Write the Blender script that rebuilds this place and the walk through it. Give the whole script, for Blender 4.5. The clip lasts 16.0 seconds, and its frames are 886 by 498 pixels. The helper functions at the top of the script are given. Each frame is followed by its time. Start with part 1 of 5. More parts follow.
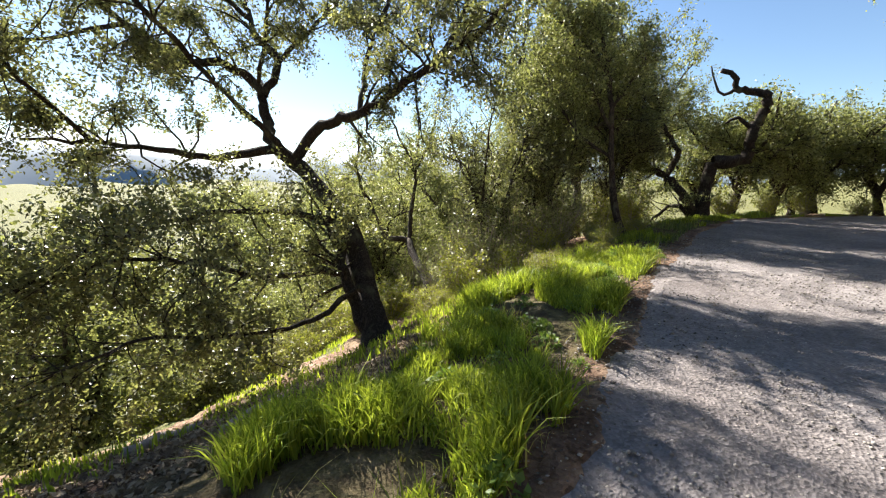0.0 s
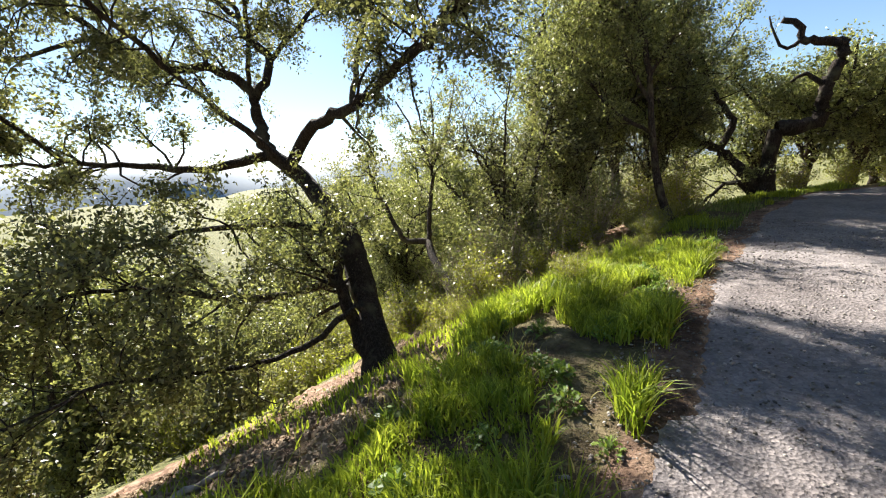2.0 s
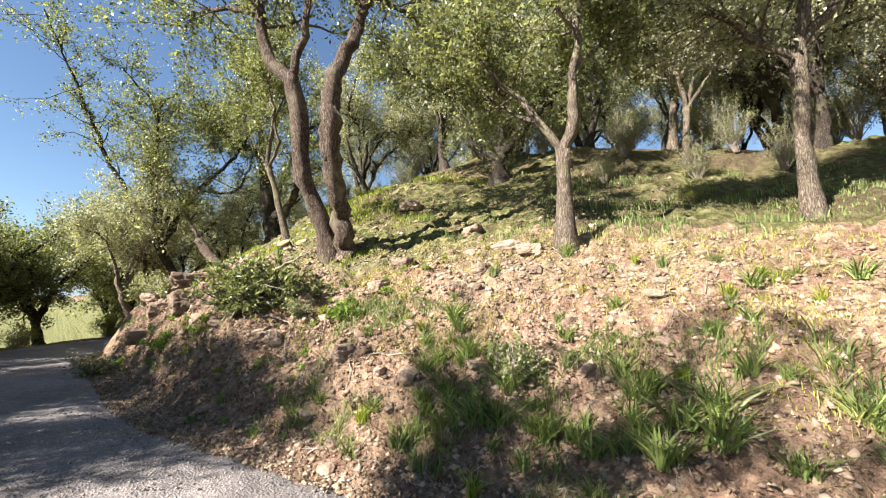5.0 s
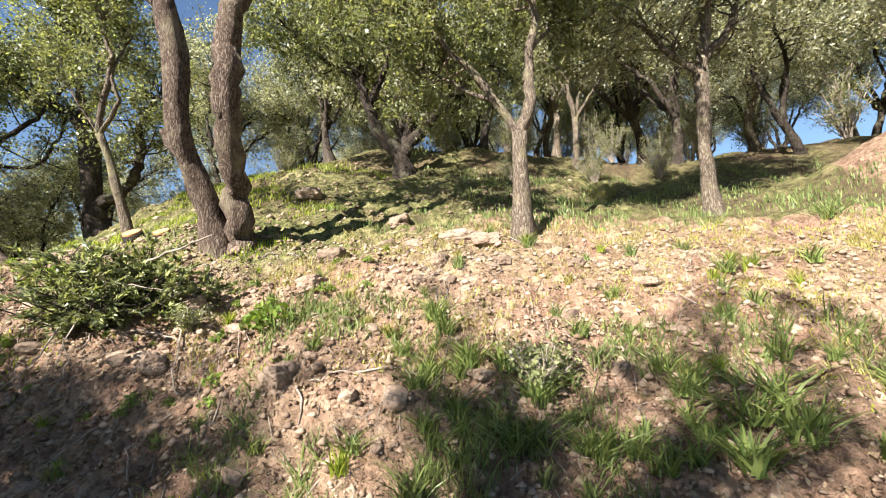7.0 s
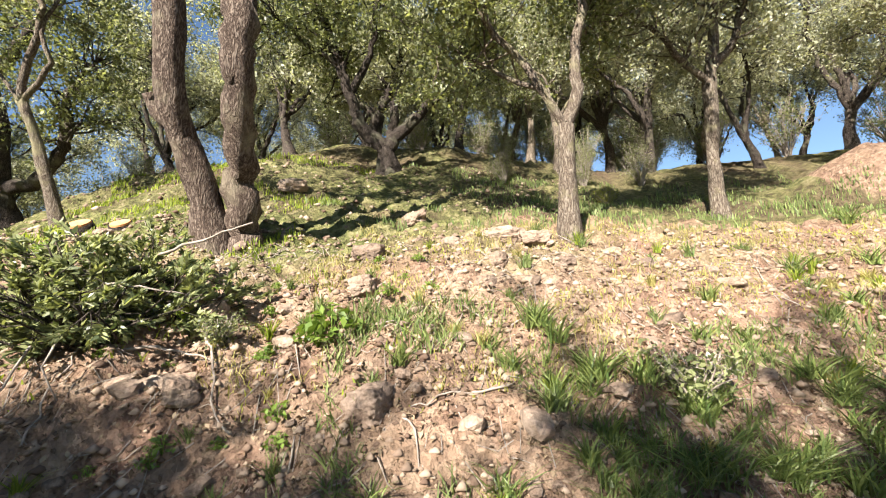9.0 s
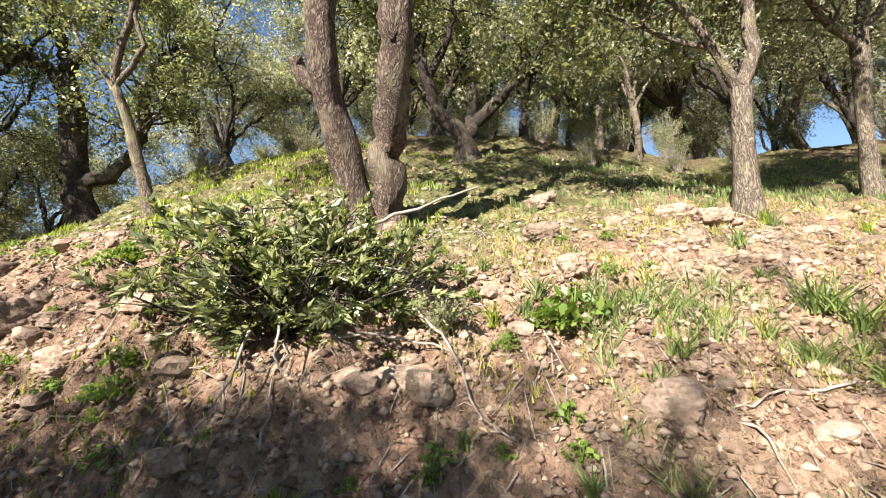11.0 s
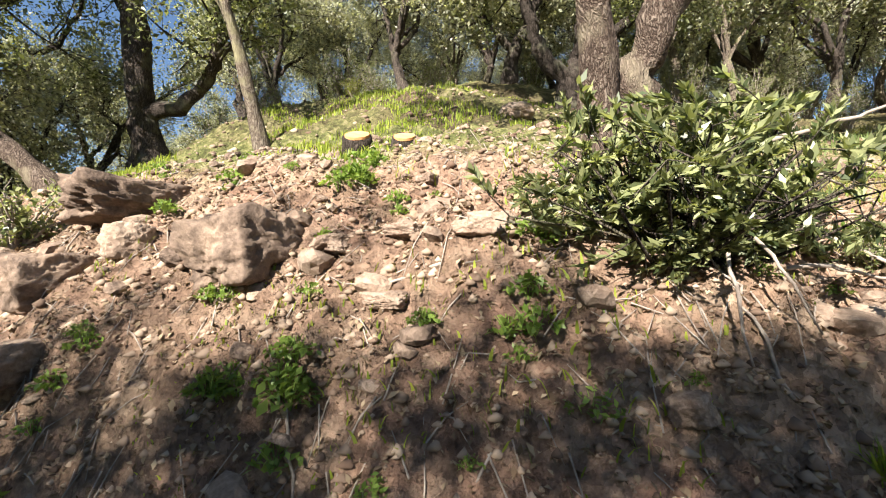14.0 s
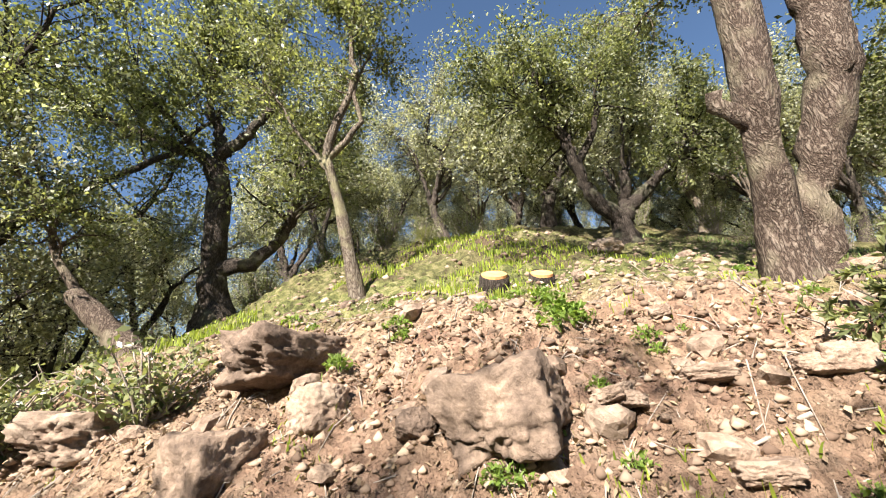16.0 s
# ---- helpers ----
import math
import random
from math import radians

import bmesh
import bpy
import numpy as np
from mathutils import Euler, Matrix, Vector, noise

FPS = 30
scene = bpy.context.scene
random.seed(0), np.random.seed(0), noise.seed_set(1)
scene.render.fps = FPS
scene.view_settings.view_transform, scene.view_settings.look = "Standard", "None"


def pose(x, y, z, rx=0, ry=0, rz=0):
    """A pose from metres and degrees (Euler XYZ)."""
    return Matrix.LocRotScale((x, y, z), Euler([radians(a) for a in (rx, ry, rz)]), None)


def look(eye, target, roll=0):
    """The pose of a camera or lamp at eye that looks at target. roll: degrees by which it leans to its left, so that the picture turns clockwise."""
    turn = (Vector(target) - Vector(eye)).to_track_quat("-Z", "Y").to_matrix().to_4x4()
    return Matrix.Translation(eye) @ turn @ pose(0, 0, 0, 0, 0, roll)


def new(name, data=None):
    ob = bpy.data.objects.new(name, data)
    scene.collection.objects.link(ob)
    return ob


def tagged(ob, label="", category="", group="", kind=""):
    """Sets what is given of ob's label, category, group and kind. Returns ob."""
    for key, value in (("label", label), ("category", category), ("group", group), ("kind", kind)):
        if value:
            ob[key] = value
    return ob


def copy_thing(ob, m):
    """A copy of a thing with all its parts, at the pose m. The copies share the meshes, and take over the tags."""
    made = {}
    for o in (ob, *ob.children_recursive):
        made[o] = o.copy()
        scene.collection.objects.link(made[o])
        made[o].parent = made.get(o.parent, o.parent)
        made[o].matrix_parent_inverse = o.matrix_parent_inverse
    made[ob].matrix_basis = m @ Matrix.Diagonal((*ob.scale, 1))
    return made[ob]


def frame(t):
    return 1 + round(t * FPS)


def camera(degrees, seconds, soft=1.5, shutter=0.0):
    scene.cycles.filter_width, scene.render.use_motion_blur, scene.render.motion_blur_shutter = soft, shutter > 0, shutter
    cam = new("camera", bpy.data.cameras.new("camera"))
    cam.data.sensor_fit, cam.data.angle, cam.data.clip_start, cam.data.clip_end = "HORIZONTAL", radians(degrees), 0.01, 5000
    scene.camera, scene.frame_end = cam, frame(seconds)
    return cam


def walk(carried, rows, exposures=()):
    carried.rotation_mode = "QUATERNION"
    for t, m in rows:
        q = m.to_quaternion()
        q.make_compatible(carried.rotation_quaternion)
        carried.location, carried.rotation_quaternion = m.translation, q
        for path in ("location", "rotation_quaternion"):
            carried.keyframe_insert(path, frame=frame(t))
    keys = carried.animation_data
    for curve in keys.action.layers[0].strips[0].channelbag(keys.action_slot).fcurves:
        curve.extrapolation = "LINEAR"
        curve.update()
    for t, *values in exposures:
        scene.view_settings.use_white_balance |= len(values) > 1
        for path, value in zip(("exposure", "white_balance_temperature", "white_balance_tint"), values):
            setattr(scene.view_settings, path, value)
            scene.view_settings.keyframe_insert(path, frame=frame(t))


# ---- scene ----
cam = camera(95.3, 16.0, soft=1.1)
PATH = [
    (0, (-0.092, 0.042, 1.415), (-0.042, 2.01, 1.06), 0.3),
    (0.5, (-0.014, 0.331, 1.412), (-0.013, 2.29, 1.008), -0.4),
    (1, (0.155, 0.6, 1.411), (-0.057, 2.536, 0.956), -2.0),
    (1.5, (0.236, 0.879, 1.395), (0.152, 2.812, 0.888), -3.0),
    (2, (0.413, 1.07, 1.413), (0.264, 3.029, 1.036), -4.2),
    (2.5, (0.662, 1.26, 1.45), (0.738, 3.246, 1.227), -2.4),
    (3, (0.848, 1.522, 1.504), (1.256, 3.474, 1.349), -2.5),
    (3.5, (1.227, 1.756, 1.509), (2.022, 3.589, 1.404), -3.4),
    (4, (1.532, 1.957, 1.51), (2.836, 3.473, 1.491), -1.6),
    (4.5, (1.9, 2.209, 1.507), (3.745, 2.97, 1.632), -0.7),
    (5, (2.181, 2.403, 1.506), (4.161, 2.276, 1.76), 0.0),
    (5.2, (2.323, 2.497, 1.506), (4.269, 2.116, 1.773), 0.2),
    (7.5, (3.661, 3.629, 1.421), (5.46, 2.787, 1.65), -2.3),
    (8, (3.914, 3.882, 1.445), (5.677, 2.955, 1.624), -2.3),
    (10.3, (5.425, 5.001, 1.487), (6.985, 3.821, 1.902), -4.1),
    (10.5, (5.535, 5.124, 1.474), (7.14, 3.993, 1.853), -3.6),
    (11, (5.866, 5.418, 1.426), (7.572, 4.415, 1.714), -2.7),
    (11.5, (6.233, 5.773, 1.396), (8.03, 4.918, 1.596), -2.9),
    (12, (6.474, 6.069, 1.329), (8.186, 5.038, 1.392), -0.1),
    (12.5, (6.748, 6.361, 1.313), (8.416, 5.26, 1.388), -0.0),
    (13, (7.015, 6.668, 1.321), (8.66, 5.534, 1.406), -0.3),
    (13.5, (7.25, 6.962, 1.307), (8.855, 5.772, 1.396), 0.1),
    (14, (7.593, 7.257, 1.288), (9.284, 6.195, 1.399), -0.9),
    (14.5, (7.903, 7.585, 1.277), (9.659, 6.64, 1.43), -0.9),
    (15, (8.22, 7.855, 1.285), (9.935, 6.877, 1.601), -1.7),
    (15.5, (8.512, 8.113, 1.365), (10.113, 7.075, 1.965), -3.1),
    (16, (8.78, 8.434, 1.408), (10.311, 7.42, 2.202), -4.5),
]
walk(cam, [(t, look(eye, target, roll)) for t, eye, target, roll in PATH])

# ---- world, sun, exposure ----
SUN_HEADING, SUN_UP = -32.0, 34.0
world = bpy.data.worlds.new("sky")
scene.world = world
world.use_nodes = True
wn = world.node_tree.nodes
sky = wn.new("ShaderNodeTexSky")
sky.sky_type = "NISHITA"
sky.sun_disc = False
sky.sun_elevation, sky.sun_rotation = radians(SUN_UP), radians(SUN_HEADING)
sky.air_density, sky.dust_density, sky.ozone_density = 1.0, 0.15, 3.2
wn["Background"].inputs["Strength"].default_value = 0.047
world.node_tree.links.new(sky.outputs[0], wn["Background"].inputs["Color"])
sun = new("sun", bpy.data.lights.new("sun", "SUN"))
sun.data.energy, sun.data.angle, sun.data.color = 5.0, radians(0.55), (1.0, 0.95, 0.88)
to_sun = Vector((math.sin(radians(SUN_HEADING)) * math.cos(radians(SUN_UP)), math.cos(radians(SUN_HEADING)) * math.cos(radians(SUN_UP)), math.sin(radians(SUN_UP))))
sun.matrix_world = look(to_sun * 60, (0, 0, 0))
scene.view_settings.exposure = 2.0


# ---- materials ----
def material(name):
    m = bpy.data.materials.new(name)
    m.use_nodes = True
    t = m.node_tree
    return m, t, t.nodes, t.links, t.nodes["Principled BSDF"]


def ramp(nodes, stops):
    r = nodes.new("ShaderNodeValToRGB")
    e = r.color_ramp.elements
    while len(e) < len(stops):
        e.new(0.5)
    for k, (p, c) in zip(e, stops):
        k.position, k.color = p, (*c, 1)
    return r


def noise_node(nodes, links, src, scale, detail=5, rough=0.6):
    n = nodes.new("ShaderNodeTexNoise")
    n.inputs["Scale"].default_value, n.inputs["Detail"].default_value, n.inputs["Roughness"].default_value = scale, detail, rough
    links.new(src, n.inputs["Vector"])
    return n


def mix(nodes, links, kind, f, a, b):
    n = nodes.new("ShaderNodeMix")
    n.data_type, n.blend_type = "RGBA", kind
    for sock, val in ((n.inputs[0], f), (n.inputs[6], a), (n.inputs[7], b)):
        if isinstance(val, (int, float)):
            sock.default_value = val
        elif isinstance(val, tuple):
            sock.default_value = (*val, 1)
        else:
            links.new(val, sock)
    return n.outputs[2]


def bump(nodes, links, bsdf, heights):
    last = None
    for src, strength, dist in heights:
        b = nodes.new("ShaderNodeBump")
        b.inputs["Strength"].default_value, b.inputs["Distance"].default_value = strength, dist
        links.new(src, b.inputs["Height"])
        if last:
            links.new(last, b.inputs["Normal"])
        last = b.outputs[0]
    links.new(last, bsdf.inputs["Normal"])


def attr(nodes, name):
    a = nodes.new("ShaderNodeAttribute")
    a.attribute_name = name
    return a.outputs["Fac"]


def ground_material():
    m, t, n, l, b = material("hillside_soil")
    geo = n.new("ShaderNodeNewGeometry").outputs["Position"]
    big, mid, fine = noise_node(n, l, geo, 0.9, 6), noise_node(n, l, geo, 6, 6), noise_node(n, l, geo, 45, 4, 0.7)
    vor = n.new("ShaderNodeTexVoronoi")
    vor.inputs["Scale"].default_value = 22
    l.new(geo, vor.inputs["Vector"])
    soil = ramp(n, [(0.3, (0.091, 0.049, 0.035)), (0.45, (0.252, 0.154, 0.108)), (0.55, (0.336, 0.227, 0.164)), (0.7, (0.448, 0.343, 0.252))])
    l.new(mid.outputs[0], soil.inputs[0])
    straw = ramp(n, [(0.35, (0.252, 0.150, 0.105)), (0.65, (0.406, 0.315, 0.203))])
    l.new(big.outputs[0], straw.inputs[0])
    col = mix(n, l, "MIX", 0.4, soil.outputs[0], straw.outputs[0])
    peb = ramp(n, [(0.0, (0.8, 0.78, 0.76)), (0.5, (0.5, 0.48, 0.46)), (1.0, (0.2, 0.18, 0.17))])
    l.new(vor.outputs["Color"], peb.inputs[0])
    col = mix(n, l, "OVERLAY", 0.75, col, peb.outputs[0])
    green = ramp(n, [(0.32, (0.053, 0.045, 0.022)), (0.47, (0.105, 0.112, 0.038)), (0.56, (0.188, 0.180, 0.068)), (0.7, (0.315, 0.270, 0.150))])
    l.new(mid.outputs[0], green.inputs[0])
    gf = n.new("ShaderNodeMath")
    gf.operation = "MULTIPLY_ADD"
    gf.use_clamp = True
    l.new(big.outputs[0], gf.inputs[0])
    gf.inputs[1].default_value = 1.6
    sub = n.new("ShaderNodeMath")
    sub.operation = "MULTIPLY_ADD"
    l.new(attr(n, "grassy"), sub.inputs[0])
    sub.inputs[1].default_value, sub.inputs[2].default_value = 1.8, -1.3
    l.new(sub.outputs[0], gf.inputs[2])
    col = mix(n, l, "MIX", gf.outputs[0], col, green.outputs[0])
    lit = ramp(n, [(0.3, (0.042, 0.025, 0.018)), (0.6, (0.133, 0.084, 0.059)), (0.8, (0.238, 0.164, 0.115))])
    l.new(fine.outputs[0], lit.inputs[0])
    col = mix(n, l, "MIX", attr(n, "litter"), col, lit.outputs[0])
    l.new(col, b.inputs["Base Color"])
    b.inputs["Roughness"].default_value = 0.95
    b.inputs["Specular IOR Level"].default_value = 0.15
    bump(n, l, b, [(mid.outputs[0], 1.0, 0.12), (vor.outputs["Distance"], 0.8, 0.03), (fine.outputs[0], 1.0, 0.03)])
    return m


def road_material():
    m, t, n, l, b = material("gravel_road")
    geo = n.new("ShaderNodeNewGeometry").outputs["Position"]
    big, mid, fine = noise_node(n, l, geo, 0.7, 5), noise_node(n, l, geo, 9, 6), noise_node(n, l, geo, 90, 3, 0.7)
    vor = n.new("ShaderNodeTexVoronoi")
    vor.inputs["Scale"].default_value = 48
    l.new(geo, vor.inputs["Vector"])
    base = ramp(n, [(0.3, (0.165, 0.143, 0.135)), (0.7, (0.285, 0.257, 0.245))])
    l.new(big.outputs[0], base.inputs[0])
    st = ramp(n, [(0.0, (0.28, 0.27, 0.27)), (0.5, (0.5, 0.5, 0.5)), (1.0, (0.82, 0.8, 0.78))])
    l.new(vor.outputs["Color"], st.inputs[0])
    col = mix(n, l, "OVERLAY", 0.55, base.outputs[0], st.outputs[0])
    md = ramp(n, [(0.35, (0.6, 0.6, 0.6)), (0.65, (1, 1, 1))])
    l.new(mid.outputs[0], md.inputs[0])
    col = mix(n, l, "MULTIPLY", 0.6, col, md.outputs[0])
    l.new(col, b.inputs["Base Color"])
    b.inputs["Roughness"].default_value = 0.9
    b.inputs["Specular IOR Level"].default_value = 0.2
    bump(n, l, b, [(mid.outputs[0], 0.5, 0.03), (vor.outputs["Distance"], 0.8, 0.012), (fine.outputs[0], 0.6, 0.008)])
    return m


def bark_material(name, dark, light, moss):
    m, t, n, l, b = material(name)
    tc = n.new("ShaderNodeTexCoord")
    mp = n.new("ShaderNodeMapping")
    mp.inputs["Scale"].default_value = (1, 1, 0.28)
    l.new(tc.outputs["Object"], mp.inputs["Vector"])
    vor = n.new("ShaderNodeTexVoronoi")
    vor.feature = "DISTANCE_TO_EDGE"
    vor.inputs["Scale"].default_value = 21
    wob = noise_node(n, l, mp.outputs[0], 9, 4)
    vec = mix(n, l, "MIX", 0.3, mp.outputs[0], wob.outputs["Color"])
    l.new(vec, vor.inputs["Vector"])
    big, fine = noise_node(n, l, tc.outputs["Object"], 2.2, 5), noise_node(n, l, mp.outputs[0], 60, 5, 0.7)
    c = ramp(n, [(0.0, tuple(x * 0.35 for x in dark)), (0.07, dark), (0.3, tuple((x + y) / 2 for x, y in zip(dark, light))), (0.6, light)])
    l.new(vor.outputs["Distance"], c.inputs[0])
    mo = ramp(n, [(0.52, (0, 0, 0)), (0.68, (1, 1, 1))])
    l.new(big.outputs[0], mo.inputs[0])
    col = mix(n, l, "MIX", mo.outputs[0], c.outputs[0], moss)
    fr = ramp(n, [(0.3, (0.55, 0.55, 0.55)), (0.7, (1, 1, 1))])
    l.new(fine.outputs[0], fr.inputs[0])
    col = mix(n, l, "MULTIPLY", 0.8, col, fr.outputs[0])
    l.new(col, b.inputs["Base Color"])
    b.inputs["Roughness"].default_value = 0.95
    b.inputs["Specular IOR Level"].default_value = 0.15
    bump(n, l, b, [(vor.outputs["Distance"], 0.9, 0.035), (fine.outputs[0], 0.6, 0.01)])
    return m


def leaf_material(name, a, c, glow, rough=0.42, spec=0.4):
    m, t, n, l, b = material(name)
    g = n.new("ShaderNodeNewGeometry")
    r = ramp(n, [(0.0, a), (0.8, c), (1.0, tuple(x * 1.35 for x in c))])
    l.new(g.outputs["Random Per Island"], r.inputs[0])
    big = noise_node(n, l, g.outputs["Position"], 1.7, 3)
    br = ramp(n, [(0.3, (0.65, 0.62, 0.55)), (0.7, (1.1, 1.1, 1.0))])
    l.new(big.outputs[0], br.inputs[0])
    col = mix(n, l, "MULTIPLY", 0.8, r.outputs[0], br.outputs[0])
    l.new(col, b.inputs["Base Color"])
    b.inputs["Roughness"].default_value = rough
    b.inputs["Specular IOR Level"].default_value = spec
    tr = n.new("ShaderNodeBsdfTranslucent")
    warm = mix(n, l, "MULTIPLY", 1.0, col, (1.4, 1.42, 0.75))
    l.new(warm, tr.inputs["Color"])
    ms = n.new("ShaderNodeMixShader")
    ms.inputs[0].default_value = glow
    l.new(b.outputs[0], ms.inputs[1])
    l.new(tr.outputs[0], ms.inputs[2])
    l.new(ms.outputs[0], n["Material Output"].inputs["Surface"])
    return m


def rock_material(name, a, c):
    m, t, n, l, b = material(name)
    tc = n.new("ShaderNodeTexCoord").outputs["Object"]
    oi = n.new("ShaderNodeObjectInfo")
    mid, fine = noise_node(n, l, tc, 5, 8, 0.65), noise_node(n, l, tc, 38, 6, 0.7)
    r = ramp(n, [(0.3, a), (0.5, tuple((x + y) / 2 for x, y in zip(a, c))), (0.68, c)])
    l.new(mid.outputs[0], r.inputs[0])
    f = ramp(n, [(0.3, (0.5, 0.48, 0.46)), (0.65, (1, 1, 1))])
    l.new(fine.outputs[0], f.inputs[0])
    col = mix(n, l, "MULTIPLY", 0.8, r.outputs[0], f.outputs[0])
    v = ramp(n, [(0.0, (0.72, 0.68, 0.66)), (1.0, (1.1, 1.05, 1.0))])
    l.new(oi.outputs["Random"], v.inputs[0])
    col = mix(n, l, "MULTIPLY", 0.9, col, v.outputs[0])
    l.new(col, b.inputs["Base Color"])
    b.inputs["Roughness"].default_value = 0.92
    b.inputs["Specular IOR Level"].default_value = 0.2
    bump(n, l, b, [(mid.outputs[0], 0.8, 0.05), (fine.outputs[0], 0.7, 0.012)])
    return m


def plain_material(name, a, c, scale, rough=0.85):
    m, t, n, l, b = material(name)
    tc = n.new("ShaderNodeTexCoord").outputs["Object"]
    k = noise_node(n, l, tc, scale, 5)
    r = ramp(n, [(0.3, a), (0.7, c)])
    l.new(k.outputs[0], r.inputs[0])
    l.new(r.outputs[0], b.inputs["Base Color"])
    b.inputs["Roughness"].default_value = rough
    bump(n, l, b, [(k.outputs[0], 0.5, 0.02)])
    return m


SOIL, ROAD = ground_material(), road_material()
BARK_DARK = bark_material("dark_oak_bark", (0.044, 0.034, 0.027), (0.112, 0.088, 0.072), (0.128, 0.120, 0.080))
BARK_RED = bark_material("furrowed_brown_bark", (0.093, 0.064, 0.048), (0.306, 0.242, 0.191), (0.230, 0.191, 0.132))
BARK_PALE = bark_material("pale_grey_bark", (0.14, 0.105, 0.078), (0.34, 0.29, 0.225), (0.26, 0.23, 0.13))
BARK_MID = bark_material("grey_brown_bark", (0.06, 0.046, 0.037), (0.175, 0.14, 0.115), (0.17, 0.155, 0.10))
LEAF_DARK = leaf_material("dark_oak_leaf", (0.07, 0.075, 0.042), (0.21, 0.215, 0.12), 0.46)
LEAF_OLIVE = leaf_material("olive_leaf", (0.085, 0.098, 0.047), (0.255, 0.268, 0.140), 0.48)
# Lichen-grey hill foliage, its colour lightened to offset the crowns' self-shading.
LEAF_GREY = leaf_material("lightened_lichen_grey_leaf", (0.176, 0.176, 0.128), (0.422, 0.418, 0.317), 0.45)
LEAF_YELLOW = leaf_material("yellow_green_leaf", (0.14, 0.15, 0.03), (0.30, 0.31, 0.075), 0.42)
LEAF_SHRUB = leaf_material("shrub_leaf", (0.054, 0.077, 0.029), (0.325, 0.343, 0.172), 0.36, 0.35)
LEAF_HERB = leaf_material("herb_leaf", (0.105, 0.178, 0.032), (0.210, 0.291, 0.065), 0.4)
GRASS = leaf_material("fresh_grass", (0.131, 0.188, 0.024), (0.326, 0.376, 0.065), 0.5, 0.5, 0.25)
BLADE = leaf_material("broad_grass_blade", (0.076, 0.122, 0.034), (0.228, 0.274, 0.091), 0.35, 0.4, 0.35)
GRASS_GOLD = leaf_material("yellow_green_turf", (0.208, 0.216, 0.040), (0.400, 0.384, 0.104), 0.4, 0.6, 0.2)
GRASS_DRY = leaf_material("dry_grass", (0.240, 0.216, 0.072), (0.400, 0.352, 0.152), 0.35, 0.6, 0.2)
GRASS_DARK = leaf_material("long_dark_grass", (0.09, 0.135, 0.045), (0.22, 0.26, 0.10), 0.35, 0.5, 0.25)
LITTER = leaf_material("fallen_leaves", (0.098, 0.056, 0.034), (0.315, 0.240, 0.165), 0.05, 0.8, 0.15)
ROCK_TAN, ROCK_DARK = rock_material("tan_rock", (0.22, 0.15, 0.11), (0.45, 0.36, 0.28)), rock_material("weathered_dark_rock", (0.09, 0.066, 0.053), (0.38, 0.285, 0.215))
RUBBLE = leaf_material("broken_stone", (0.120, 0.075, 0.056), (0.330, 0.251, 0.195), 0.0, 0.9, 0.15)
GRAVEL = leaf_material("grey_gravel", (0.098, 0.086, 0.079), (0.355, 0.324, 0.300), 0.0, 0.9, 0.15)
CUT_WOOD = plain_material("sawn_wood", (0.50, 0.20, 0.07), (0.60, 0.33, 0.14), 14)
STICK = plain_material("dead_wood", (0.160, 0.120, 0.092), (0.368, 0.312, 0.256), 20)
# Blue haze of distance is put into this base colour.
HAZE = plain_material("haze_tinted_far_hill", (0.170, 0.230, 0.281), (0.230, 0.281, 0.315), 0.01)


# ---- terrain ----
UX, UY = 0.766, 0.643  # the way the road runs


def to_uv(x, y):
    return UX * x + UY * y, UY * x - UX * y


def to_xy(u, v):
    return UX * u + UY * v, UY * u - UX * v


LATTICE = np.random.RandomState(7).rand(256, 256)


def val_noise(x, y):
    xi, yi = np.floor(x).astype(int), np.floor(y).astype(int)
    fx, fy = x - xi, y - yi
    fx, fy = fx * fx * (3 - 2 * fx), fy * fy * (3 - 2 * fy)
    a, b = LATTICE[xi % 256, yi % 256], LATTICE[(xi + 1) % 256, yi % 256]
    c, d = LATTICE[xi % 256, (yi + 1) % 256], LATTICE[(xi + 1) % 256, (yi + 1) % 256]
    return (a * (1 - fx) + b * fx) * (1 - fy) + (c * (1 - fx) + d * fx) * fy - 0.5


def fbm(x, y, f, octaves=4, gain=0.5):
    out, amp = 0, 1.0
    for _ in range(octaves):
        out = out + amp * val_noise(x * f + 11.3, y * f + 4.7)
        f, amp = f * 2.03, amp * gain
    return out


def edge_left(u):
    return np.interp(u, [-40, 0, 2, 2.7, 5.2, 7.4, 12, 17, 18.5, 20, 23, 27, 32, 40], [-2, -1.0, -1.35, -1.55, -2.4, -2.85, -3.85, -3.9, -3.2, -2.4, -0.5, 3.5, 10, 22])


def edge_right(u):
    return np.interp(u, [-40, 0, 3, 5, 6, 8, 9.5, 11, 15, 17, 18, 20, 23, 27, 32, 40], [3.2, 2.7, 2.3, 1.95, 1.65, 1.05, 0.65, 0.5, 0.45, 0.3, 0.5, 1.1, 2.8, 6.2, 12, 24])


MOUND = (-0.3, 9.0, 1.0)  # a bank of bare red earth on the upper slope


